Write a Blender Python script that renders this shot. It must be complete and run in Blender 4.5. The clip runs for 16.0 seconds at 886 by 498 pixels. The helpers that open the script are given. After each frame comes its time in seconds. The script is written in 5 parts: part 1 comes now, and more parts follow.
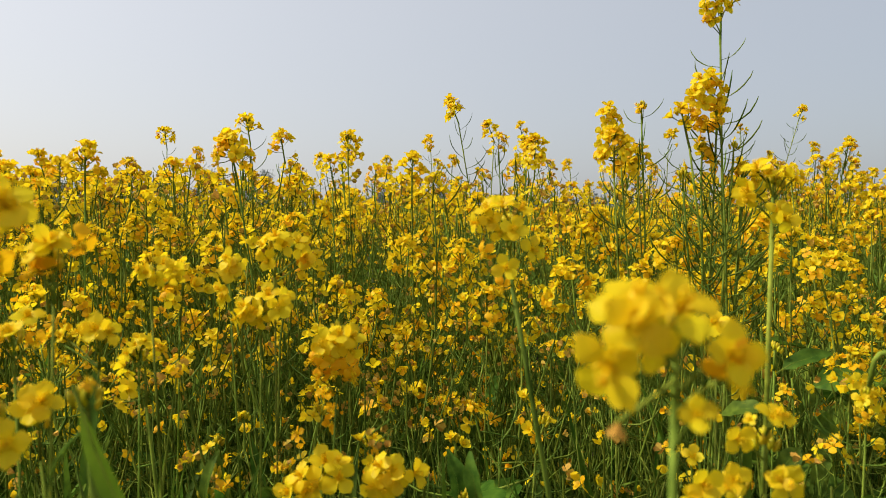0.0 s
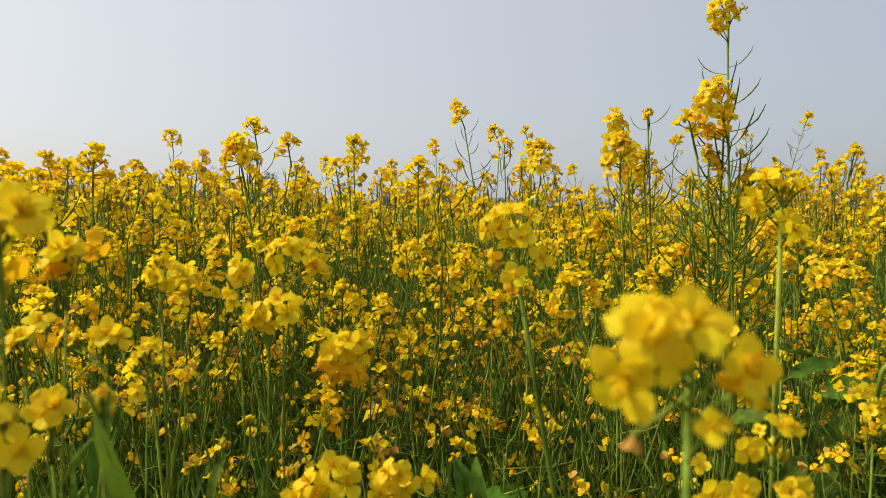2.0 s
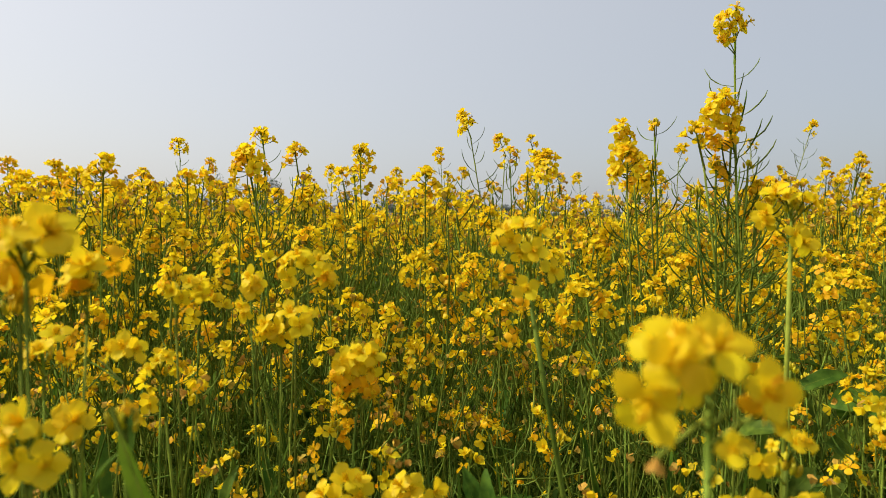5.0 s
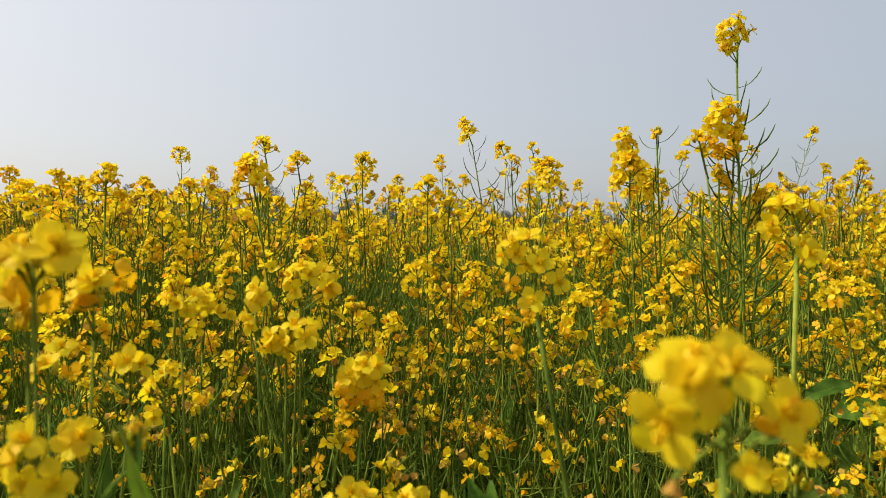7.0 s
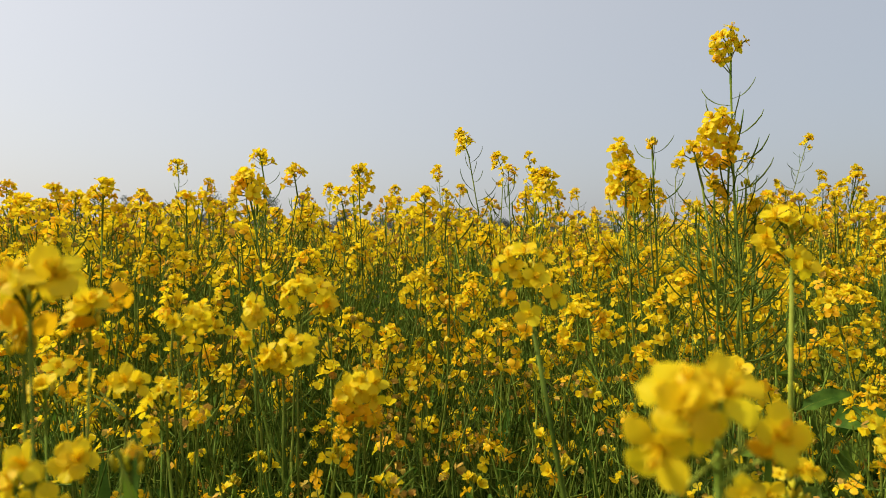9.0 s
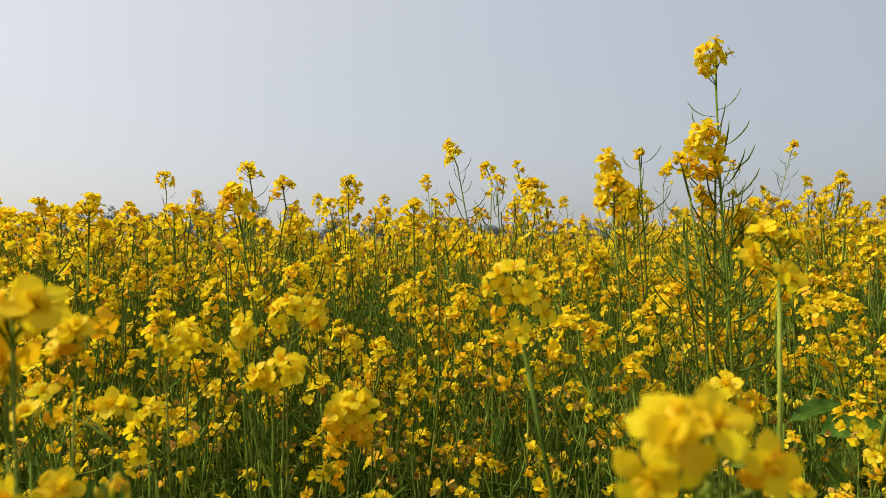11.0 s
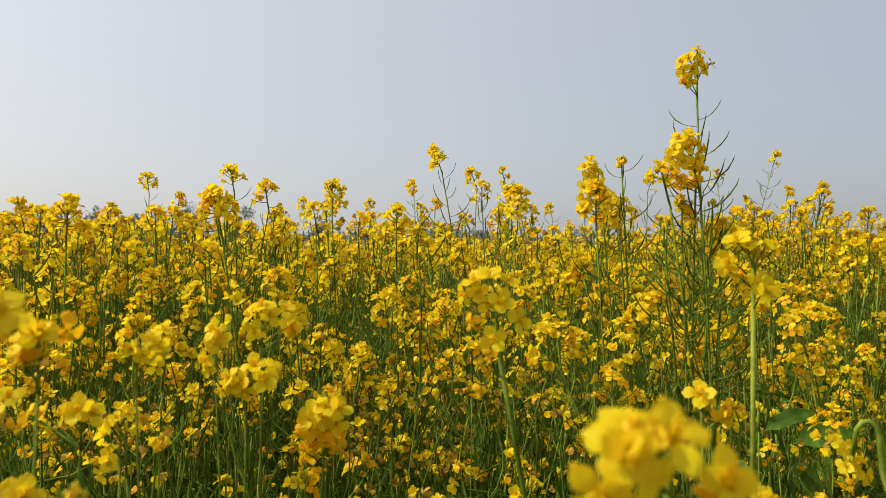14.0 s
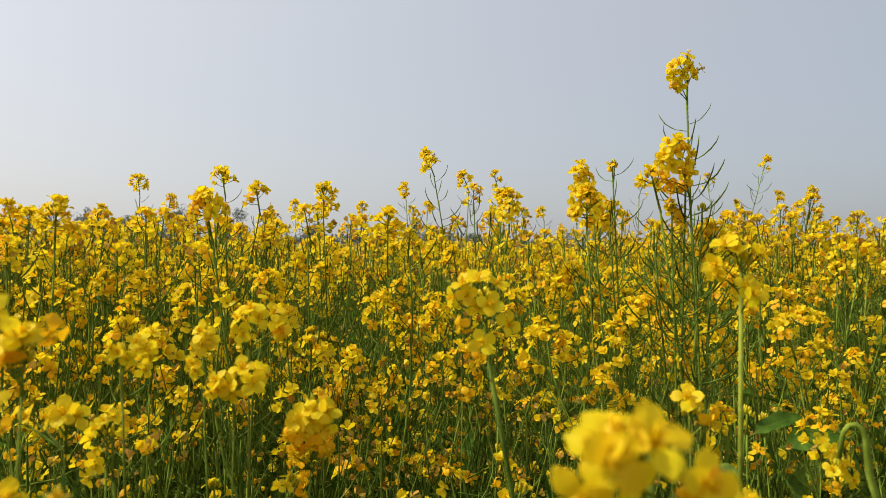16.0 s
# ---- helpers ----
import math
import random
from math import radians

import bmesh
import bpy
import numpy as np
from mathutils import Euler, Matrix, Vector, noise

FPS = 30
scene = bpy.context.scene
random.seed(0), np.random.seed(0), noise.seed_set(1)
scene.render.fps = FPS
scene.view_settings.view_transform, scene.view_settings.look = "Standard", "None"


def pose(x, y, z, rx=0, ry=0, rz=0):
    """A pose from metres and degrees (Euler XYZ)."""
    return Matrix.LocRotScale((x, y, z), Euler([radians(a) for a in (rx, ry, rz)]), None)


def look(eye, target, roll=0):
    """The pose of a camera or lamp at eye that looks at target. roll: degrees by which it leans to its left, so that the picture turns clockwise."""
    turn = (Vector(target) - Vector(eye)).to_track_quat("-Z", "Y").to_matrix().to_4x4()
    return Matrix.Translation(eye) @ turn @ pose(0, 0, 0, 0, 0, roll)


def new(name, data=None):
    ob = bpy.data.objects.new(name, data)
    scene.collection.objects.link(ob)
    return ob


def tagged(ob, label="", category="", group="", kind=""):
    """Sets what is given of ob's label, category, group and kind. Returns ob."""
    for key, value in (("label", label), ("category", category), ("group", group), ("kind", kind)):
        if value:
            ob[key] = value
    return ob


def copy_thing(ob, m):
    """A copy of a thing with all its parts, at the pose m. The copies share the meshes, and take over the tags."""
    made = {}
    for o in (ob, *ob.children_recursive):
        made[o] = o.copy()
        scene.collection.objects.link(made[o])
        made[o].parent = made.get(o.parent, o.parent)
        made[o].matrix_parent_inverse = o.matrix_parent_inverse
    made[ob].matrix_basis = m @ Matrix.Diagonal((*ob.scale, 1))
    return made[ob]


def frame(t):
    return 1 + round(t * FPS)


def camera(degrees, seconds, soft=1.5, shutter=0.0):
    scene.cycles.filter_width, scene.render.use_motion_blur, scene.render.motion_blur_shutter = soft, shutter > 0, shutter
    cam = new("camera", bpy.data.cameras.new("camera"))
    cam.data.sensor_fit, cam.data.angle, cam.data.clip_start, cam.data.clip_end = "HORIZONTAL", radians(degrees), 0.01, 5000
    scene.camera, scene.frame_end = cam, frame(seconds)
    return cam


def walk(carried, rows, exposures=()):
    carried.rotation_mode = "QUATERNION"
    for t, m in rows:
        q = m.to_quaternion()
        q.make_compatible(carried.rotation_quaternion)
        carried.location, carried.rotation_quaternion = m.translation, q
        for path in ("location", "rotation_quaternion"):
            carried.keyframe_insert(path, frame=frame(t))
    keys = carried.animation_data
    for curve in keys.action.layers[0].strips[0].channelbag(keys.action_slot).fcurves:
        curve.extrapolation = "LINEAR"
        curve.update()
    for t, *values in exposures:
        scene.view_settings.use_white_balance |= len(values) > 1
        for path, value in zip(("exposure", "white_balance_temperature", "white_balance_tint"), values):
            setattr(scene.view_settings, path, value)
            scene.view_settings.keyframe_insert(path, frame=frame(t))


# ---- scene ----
cam = camera(68.0, 16.0, soft=0.8)
cam.data.dof.use_dof = True
cam.data.dof.focus_distance = 0.85
cam.data.dof.aperture_fstop = 14.0
PATH = [
    (0, (-0.055, 0.211, 1.269), (-0.056, 2.208, 1.16), -0.1),
    (0.5, (-0.055, 0.211, 1.27), (-0.059, 2.208, 1.166), -0.1),
    (1, (-0.056, 0.211, 1.27), (-0.062, 2.208, 1.167), -0.0),
    (1.5, (-0.057, 0.211, 1.27), (-0.066, 2.208, 1.167), 0.2),
    (2, (-0.058, 0.21, 1.271), (-0.069, 2.207, 1.172), 0.3),
    (2.5, (-0.059, 0.209, 1.271), (-0.071, 2.207, 1.175), 0.3),
    (3, (-0.06, 0.209, 1.272), (-0.076, 2.207, 1.178), 0.4),
    (3.5, (-0.061, 0.209, 1.272), (-0.079, 2.207, 1.184), 0.4),
    (4, (-0.062, 0.208, 1.273), (-0.081, 2.206, 1.189), 0.4),
    (6.5, (-0.065, 0.207, 1.277), (-0.088, 2.206, 1.21), 0.3),
    (7, (-0.066, 0.208, 1.278), (-0.087, 2.207, 1.218), 0.2),
    (7.5, (-0.066, 0.208, 1.279), (-0.084, 2.207, 1.224), 0.2),
    (8, (-0.066, 0.207, 1.279), (-0.084, 2.207, 1.231), 0.1),
    (8.5, (-0.066, 0.207, 1.28), (-0.084, 2.207, 1.241), -0.0),
    (9, (-0.065, 0.207, 1.282), (-0.08, 2.206, 1.247), -0.3),
    (11.5, (-0.064, 0.208, 1.288), (-0.042, 2.207, 1.28), -0.8),
    (12, (-0.063, 0.208, 1.288), (-0.036, 2.208, 1.283), -0.6),
    (12.5, (-0.061, 0.208, 1.288), (-0.029, 2.208, 1.285), -0.5),
    (13, (-0.06, 0.208, 1.288), (-0.022, 2.208, 1.29), -0.4),
    (13.5, (-0.059, 0.208, 1.289), (-0.013, 2.208, 1.288), -0.4),
    (14, (-0.058, 0.209, 1.289), (-0.004, 2.208, 1.289), -0.2),
    (14.5, (-0.056, 0.209, 1.289), (0.005, 2.208, 1.29), -0.1),
    (15, (-0.056, 0.209, 1.289), (0.01, 2.208, 1.292), -0.1),
    (15.5, (-0.056, 0.209, 1.289), (0.016, 2.208, 1.294), -0.1),
    (16, (-0.056, 0.209, 1.289), (0.02, 2.208, 1.298), 0.0),
]
walk(cam, [(t, look(eye, target, roll)) for t, eye, target, roll in PATH], exposures=[(0, 0.05), (7.5, 0.06), (8.0, 0.0), (16.0, 0.0)])

# ---------- world, sun, exposure ----------
SUN_EL, SUN_AZ = 45.0, -86.0          # degrees; azimuth from +y, negative towards -x
world = bpy.data.worlds.new("sky")
scene.world = world
world.use_nodes = True
wn = world.node_tree.nodes
wl = world.node_tree.links
wn.clear()
sky = wn.new("ShaderNodeTexSky")
sky.sky_type = 'NISHITA'
sky.sun_disc = False
sky.sun_elevation = radians(SUN_EL)
sky.sun_rotation = radians(SUN_AZ)
sky.altitude = 100
sky.air_density, sky.dust_density, sky.ozone_density = 1.0, 4.0, 1.0
bg = wn.new("ShaderNodeBackground")
bg.inputs["Strength"].default_value = 0.05
haze = wn.new("ShaderNodeBackground")             # the whitish veil of a hazy day, brighter towards the sun
where = wn.new("ShaderNodeTexCoord")
dot = wn.new("ShaderNodeVectorMath")
dot.operation = 'DOT_PRODUCT'
dot.inputs[1].default_value = (math.sin(radians(SUN_AZ)) * math.cos(radians(SUN_EL)), math.cos(radians(SUN_AZ)) * math.cos(radians(SUN_EL)), math.sin(radians(SUN_EL)))
glow = wn.new("ShaderNodeMapRange")
glow.inputs[1].default_value, glow.inputs[2].default_value, glow.inputs[3].default_value, glow.inputs[4].default_value = -1.0, 1.0, 0.240, 0.652
wl.new(where.outputs["Generated"], dot.inputs[0])
wl.new(dot.outputs["Value"], glow.inputs[0])
wl.new(glow.outputs[0], haze.inputs["Strength"])
tint = wn.new("ShaderNodeValToRGB")               # bluish away from the sun, creamy towards it
tint.color_ramp.elements[0].position, tint.color_ramp.elements[0].color = 0.30, (0.872, 0.925, 1.0, 1)
tint.color_ramp.elements[1].position, tint.color_ramp.elements[1].color = 0.95, (1.0, 0.968, 0.945, 1)
share = wn.new("ShaderNodeMapRange")
share.inputs[1].default_value, share.inputs[2].default_value = -1.0, 1.0
wl.new(dot.outputs["Value"], share.inputs[0])
wl.new(share.outputs[0], tint.inputs[0])
wl.new(tint.outputs[0], haze.inputs["Color"])
both = wn.new("ShaderNodeAddShader")
wo = wn.new("ShaderNodeOutputWorld")
wl.new(sky.outputs[0], bg.inputs[0])
wl.new(bg.outputs[0], both.inputs[0])
wl.new(haze.outputs[0], both.inputs[1])
wl.new(both.outputs[0], wo.inputs[0])

sun_data = bpy.data.lights.new("sun", 'SUN')
sun_data.energy = 4.6
sun_data.angle = radians(2.0)
sun_data.color = (1.0, 0.93, 0.80)
sun = new("sun", sun_data)
sd = Vector((math.sin(radians(SUN_AZ)) * math.cos(radians(SUN_EL)), math.cos(radians(SUN_AZ)) * math.cos(radians(SUN_EL)), math.sin(radians(SUN_EL))))
sun.matrix_world = look(sd * 50, (0, 0, 0))


# ---------- materials ----------
def material(name, build):
    m = bpy.data.materials.new(name)
    m.use_nodes = True
    nt = m.node_tree
    nt.nodes.clear()
    out = nt.nodes.new("ShaderNodeOutputMaterial")
    nt.links.new(build(nt), out.inputs["Surface"])
    return m


def ramp(nt, src, stops):
    r = nt.nodes.new("ShaderNodeValToRGB")
    el = r.color_ramp.elements
    while len(el) < len(stops):
        el.new(0.5)
    for e, (p, c) in zip(el, stops):
        e.position, e.color = p, (*c, 1)
    nt.links.new(src, r.inputs[0])
    return r.outputs[0]


def noise_tex(nt, scale, detail=3.0, rough=0.55):
    co = nt.nodes.new("ShaderNodeTexCoord")
    n = nt.nodes.new("ShaderNodeTexNoise")
    n.inputs["Scale"].default_value, n.inputs["Detail"].default_value, n.inputs["Roughness"].default_value = scale, detail, rough
    nt.links.new(co.outputs["Object"], n.inputs["Vector"])
    return n.outputs[0]


def mix_rgb(nt, a, b, fac, mode='MIX'):
    n = nt.nodes.new("ShaderNodeMix")
    n.data_type, n.blend_type = 'RGBA', mode
    for sock, val in ((n.inputs[6], a), (n.inputs[7], b), (n.inputs[0], fac)):
        if isinstance(val, (int, float)):
            sock.default_value = val
        elif isinstance(val, tuple):
            sock.default_value = (*val, 1)
        else:
            nt.links.new(val, sock)
    return n.outputs[2]


def varied(nt, colour, amount=0.25, hue=0.02):
    """Colour with a different value and hue for each object and each loose piece."""
    g = nt.nodes.new("ShaderNodeNewGeometry")
    o = nt.nodes.new("ShaderNodeObjectInfo")
    add = nt.nodes.new("ShaderNodeMath")
    add.operation = 'ADD'
    nt.links.new(g.outputs["Random Per Island"], add.inputs[0])
    nt.links.new(o.outputs["Random"], add.inputs[1])
    fr = nt.nodes.new("ShaderNodeMath")
    fr.operation = 'FRACT'
    nt.links.new(add.outputs[0], fr.inputs[0])
    hs = nt.nodes.new("ShaderNodeHueSaturation")
    mv = nt.nodes.new("ShaderNodeMapRange")
    mv.inputs[3].default_value, mv.inputs[4].default_value = 1 - amount, 1 + amount * 0.6
    nt.links.new(fr.outputs[0], mv.inputs[0])
    mh = nt.nodes.new("ShaderNodeMapRange")
    mh.inputs[3].default_value, mh.inputs[4].default_value = 0.5 - hue, 0.5 + hue
    mul = nt.nodes.new("ShaderNodeMath")
    mul.operation = 'MULTIPLY'
    mul.inputs[1].default_value = 7.31
    nt.links.new(fr.outputs[0], mul.inputs[0])
    f2 = nt.nodes.new("ShaderNodeMath")
    f2.operation = 'FRACT'
    nt.links.new(mul.outputs[0], f2.inputs[0])
    nt.links.new(f2.outputs[0], mh.inputs[0])
    nt.links.new(mh.outputs[0], hs.inputs["Hue"])
    nt.links.new(mv.outputs[0], hs.inputs["Value"])
    if isinstance(colour, tuple):
        hs.inputs["Color"].default_value = (*colour, 1)
    else:
        nt.links.new(colour, hs.inputs["Color"])
    return hs.outputs[0]


def thin(nt, colour, through_colour, share, rough, gloss):
    """A thin leaf or petal: light passes partly through it, with a weak sheen on top."""
    d = nt.nodes.new("ShaderNodeBsdfDiffuse")
    nt.links.new(colour, d.inputs[0])
    t = nt.nodes.new("ShaderNodeBsdfTranslucent")
    nt.links.new(through_colour, t.inputs[0])
    m = nt.nodes.new("ShaderNodeMixShader")
    m.inputs[0].default_value = share
    nt.links.new(d.outputs[0], m.inputs[1])
    nt.links.new(t.outputs[0], m.inputs[2])
    g = nt.nodes.new("ShaderNodeBsdfGlossy")
    g.inputs["Roughness"].default_value = rough
    g.inputs["Color"].default_value = (1, 1, 1, 1)
    m2 = nt.nodes.new("ShaderNodeMixShader")
    m2.inputs[0].default_value = 0.05 * gloss
    nt.links.new(m.outputs[0], m2.inputs[1])
    nt.links.new(g.outputs[0], m2.inputs[2])
    return m2.outputs[0]


def along(nt):
    a = nt.nodes.new("ShaderNodeAttribute")
    a.attribute_name = "along"
    return a.outputs["Fac"]


def petal_shader(base, mid, tip, share):
    def build(nt):
        c = ramp(nt, along(nt), [(0.0, base), (0.35, mid), (1.0, tip)])
        n = noise_tex(nt, 420, 2)
        c = mix_rgb(nt, c, mid, n)
        c = varied(nt, c, 0.12, 0.008)
        return thin(nt, c, c, share, 0.5, 0.15)
    return build


def leafy(dark, light, scale, share, rough=0.5, gloss=0.5, amount=0.25):
    def build(nt):
        c = ramp(nt, noise_tex(nt, scale, 4), [(0.3, dark), (0.7, light)])
        c = varied(nt, c, amount, 0.02)
        return thin(nt, c, c, share, rough, gloss)
    return build


PETAL = material("petal_yellow", petal_shader((0.88, 0.645, 0.010), (0.92, 0.695, 0.012), (0.95, 0.730, 0.017), 0.50))
OLD = material("petal_old", petal_shader((0.86, 0.44, 0.006), (0.92, 0.505, 0.007), (0.93, 0.54, 0.009), 0.40))
WITHER = material("petal_withered", leafy((0.40, 0.235, 0.026), (0.68, 0.455, 0.062), 300, 0.25, 0.8, 0.2))
STEM = material("stem_green", leafy((0.058, 0.096, 0.006), (0.250, 0.315, 0.038), 60, 0.10, 0.6, 0.10, 0.40))
POD = material("pod_green", leafy((0.045, 0.088, 0.006), (0.195, 0.270, 0.038), 90, 0.12, 0.6, 0.10, 0.40))
BUD = material("bud", leafy((0.50, 0.43, 0.010), (0.78, 0.60, 0.012), 300, 0.25, 0.5, 0.4))
LEAF = material("leaf_green", leafy((0.042, 0.096, 0.009), (0.135, 0.225, 0.021), 35, 0.36, 0.6, 0.10))
# paler copy of the leaf green: light on the long blade put into its colour
LIT_LEAF = material("leaf_lit", leafy((0.095, 0.195, 0.010), (0.200, 0.345, 0.020), 35, 0.45, 0.6, 0.10))


def soil_shader(nt):
    a = noise_tex(nt, 3.0, 6)
    b = noise_tex(nt, 40.0, 5)
    c = ramp(nt, a, [(0.3, (0.035, 0.027, 0.019)), (0.7, (0.095, 0.072, 0.047))])
    c = mix_rgb(nt, c, ramp(nt, b, [(0.3, (0.4, 0.4, 0.4)), (0.7, (1.2, 1.2, 1.2))]), 0.6, 'MULTIPLY')
    p = nt.nodes.new("ShaderNodeBsdfPrincipled")
    p.inputs["Roughness"].default_value = 0.95
    nt.links.new(c, p.inputs["Base Color"])
    bp = nt.nodes.new("ShaderNodeBump")
    bp.inputs["Strength"].default_value, bp.inputs["Distance"].default_value = 0.8, 0.02
    nt.links.new(b, bp.inputs["Height"])
    nt.links.new(bp.outputs[0], p.inputs["Normal"])
    return p.outputs[0]


SOIL = material("soil", soil_shader)
BARK = material("bark", leafy((0.09, 0.075, 0.06), (0.17, 0.14, 0.11), 3, 0.0, 0.9, 0.1))
# distance haze is painted into this pale grey-green leaf colour
TREE_LEAF = material("hazed_tree_leaf", leafy((0.20, 0.23, 0.21), (0.30, 0.33, 0.29), 0.6, 0.2, 0.8, 0.1, 0.15))

PLANT_MATS = [PETAL, OLD, WITHER, STEM, POD, BUD, LEAF]
I_PETAL, I_OLD, I_WITHER, I_STEM, I_POD, I_BUD, I_LEAF = range(7)


# ---------- geometry tools ----------
class Geo:
    """Points, faces, a material number for each face and a value 'along' for each point."""

    def __init__(self):
        self.v, self.f, self.m, self.a = [], [], [], []

    def grid(self, rows, mat, avals, closed=False):
        n0, nx = len(self.v), len(rows[0])
        for r, a in zip(rows, avals):
            self.v.extend(r)
            self.a.extend([a] * nx)
        for j in range(len(rows) - 1):
            for i in range(nx if closed else nx - 1):
                k = (i + 1) % nx
                self.f.append((n0 + j * nx + i, n0 + j * nx + k, n0 + (j + 1) * nx + k, n0 + (j + 1) * nx + i))
                self.m.append(mat)

    def add(self, other, m):
        n0 = len(self.v)
        self.v.extend([tuple(m @ Vector(p)) for p in other.v])
        self.a.extend(other.a)
        self.f.extend([tuple(i + n0 for i in f) for f in other.f])
        self.m.extend(other.m)

    def arrays(self):
        fl = np.array([i for f in self.f for i in f], dtype=np.int32)
        fn = np.array([len(f) for f in self.f], dtype=np.int32)
        return np.array(self.v, dtype=np.float32), fl, fn, np.array(self.m, dtype=np.int32), np.array(self.a, dtype=np.float32)


def mesh_from_arrays(name, arr, mats):
    v, fl, fn, m, a = arr
    me = bpy.data.meshes.new(name)
    me.vertices.add(len(v))
    me.vertices.foreach_set("co", v.ravel())
    me.loops.add(len(fl))
    me.loops.foreach_set("vertex_index", fl)
    me.polygons.add(len(fn))
    me.polygons.foreach_set("loop_start", np.concatenate(([0], np.cumsum(fn)[:-1])).astype(np.int32))
    me.polygons.foreach_set("material_index", m)
    me.polygons.foreach_set("use_smooth", np.ones(len(fn), dtype=bool))
    at = me.attributes.new("along", 'FLOAT', 'POINT')
    at.data.foreach_set("value", a)
    for mt in mats:
        me.materials.append(mt)
    me.update(calc_edges=True)
    return me


def mesh_of(name, geo, mats=None):
    return mesh_from_arrays(name, geo.arrays(), mats or PLANT_MATS)


def scatter(name, kinds, picks, poses, mats):
    """One mesh out of many placed copies of a few kinds."""
    vs, fls, fns, ms, als, n0 = [], [], [], [], [], 0
    for k, p in zip(picks, poses):
        v, fl, fn, m, a = kinds[k]
        r = np.array(p.to_3x3(), dtype=np.float32)
        vs.append(v @ r.T + np.array(p.translation, dtype=np.float32))
        fls.append(fl + n0)
        fns.append(fn), ms.append(m), als.append(a)
        n0 += len(v)
    return mesh_from_arrays(name, tuple(np.concatenate(x) for x in (vs, fls, fns, ms, als)), mats)


def side_of(d):
    u = d.cross(Vector((0.31, 0.92, 0.17)))
    if u.length < 1e-4:
        u = d.cross(Vector((1, 0, 0)))
    u.normalize()
    return u, d.cross(u).normalized()


def tube(geo, pts, radii, sides, mat, ends=True):
    rows, n = [], len(pts)
    pts = [Vector(p) for p in pts]
    for i, p in enumerate(pts):
        d = (pts[min(i + 1, n - 1)] - pts[max(i - 1, 0)]).normalized()
        u, w = side_of(d)
        rows.append([tuple(p + radii[i] * (math.cos(2 * math.pi * k / sides) * u + math.sin(2 * math.pi * k / sides) * w)) for k in range(sides)])
    geo.grid(rows, mat, [i / (n - 1) for i in range(n)], closed=True)
    if ends:
        n0 = len(geo.v) - sides
        geo.f.append(tuple(range(n0, n0 + sides)))
        geo.m.append(mat)


def facing(pos, d, spin=0.0, scale=1.0):
    """A pose at pos whose z axis points along d."""
    q = Vector(d).to_track_quat('Z', 'Y').to_matrix().to_4x4()
    return Matrix.Translation(pos) @ q @ Matrix.Rotation(spin, 4, 'Z') @ Matrix.Scale(scale, 4)


def profile(v):
    """Half width of a petal along its length: a short claw that widens into a round blade."""
    if v > 0.62:
        return max(0.12, math.sqrt(max(0.0, 1 - ((v - 0.62) / 0.385) ** 2)))
    t = max(0.0, (v - 0.06) / 0.56)
    return 0.15 + 0.85 * math.sin(0.5 * math.pi * t) ** 1.15


def petal_geo(rng, nx, ny, a0, a1, mat, length=0.0094, width=0.0074, geo=None, turn=0.0):
    """One petal with a narrow claw and a rounded, slightly ruffled blade. a0, a1: its rise in degrees at claw and tip."""
    geo = geo or Geo()
    rows, x, z = [], 0.0006, 0.0
    cup = rng.uniform(-0.12, 0.22)
    ruffle, phase = rng.uniform(0.0002, 0.0006), rng.uniform(0, 6.3)
    twist = rng.uniform(-0.25, 0.25)
    avals = []
    for j in range(ny + 1):
        v = math.sin(0.5 * math.pi * j / ny)
        if j:
            vm = math.sin(0.5 * math.pi * (j - 1) / ny)
            ang = radians(a0 + (a1 - a0) * min(1, 0.5 * (v + vm) / 0.6) ** 0.8)
            x += length * (v - vm) * math.cos(ang)
            z += length * (v - vm) * math.sin(ang)
        w = 0.5 * width * profile(v)
        row = []
        for i in range(nx + 1):
            u = 2 * i / nx - 1
            back = 0.0010 * v * v * (u * u - 0.3)
            zz = z + cup * w * u * u + ruffle * math.sin(phase + 5 * u + 6 * v) * v + twist * w * u * v
            px, py = x - back, u * w
            row.append((px * math.cos(turn) - py * math.sin(turn), px * math.sin(turn) + py * math.cos(turn), zz))
        rows.append(row)
        avals.append(v)
    geo.grid(rows, mat, avals)
    return geo


def stamens_geo(rng, geo=None, sides=3):
    geo = geo or Geo()
    for k in range(6):
        a = k * math.pi / 3 + rng.uniform(-0.2, 0.2)
        r = rng.uniform(0.0012, 0.0020)
        top = Vector((r * math.cos(a), r * math.sin(a), rng.uniform(0.0045, 0.006)))
        tube(geo, [(0.3 * top.x, 0.3 * top.y, 0), top * 0.8, top, top + Vector((0, 0, 0.0012))], [0.0002, 0.0002, 0.0005, 0.0003], sides, I_PETAL)
    tube(geo, [(0, 0, 0), (0, 0, 0.003), (0, 0, 0.0062)], [0.0006, 0.0005, 0.0004], sides, I_PETAL)
    for k in range(4):
        a = k * math.pi / 2 + math.pi / 4
        c, s = math.cos(a), math.sin(a)
        tube(geo, [(0, 0, -0.0005), (0.0016 * c, 0.0016 * s, 0.001), (0.0034 * c, 0.0034 * s, 0.003)], [0.0004, 0.0007, 0.0002], sides, I_PETAL)
    return geo


STYLES = {"open": (62, 6), "cupped": (72, 34), "flat": (48, -16), "drooped": (30, -60), "closed": (80, 62)}


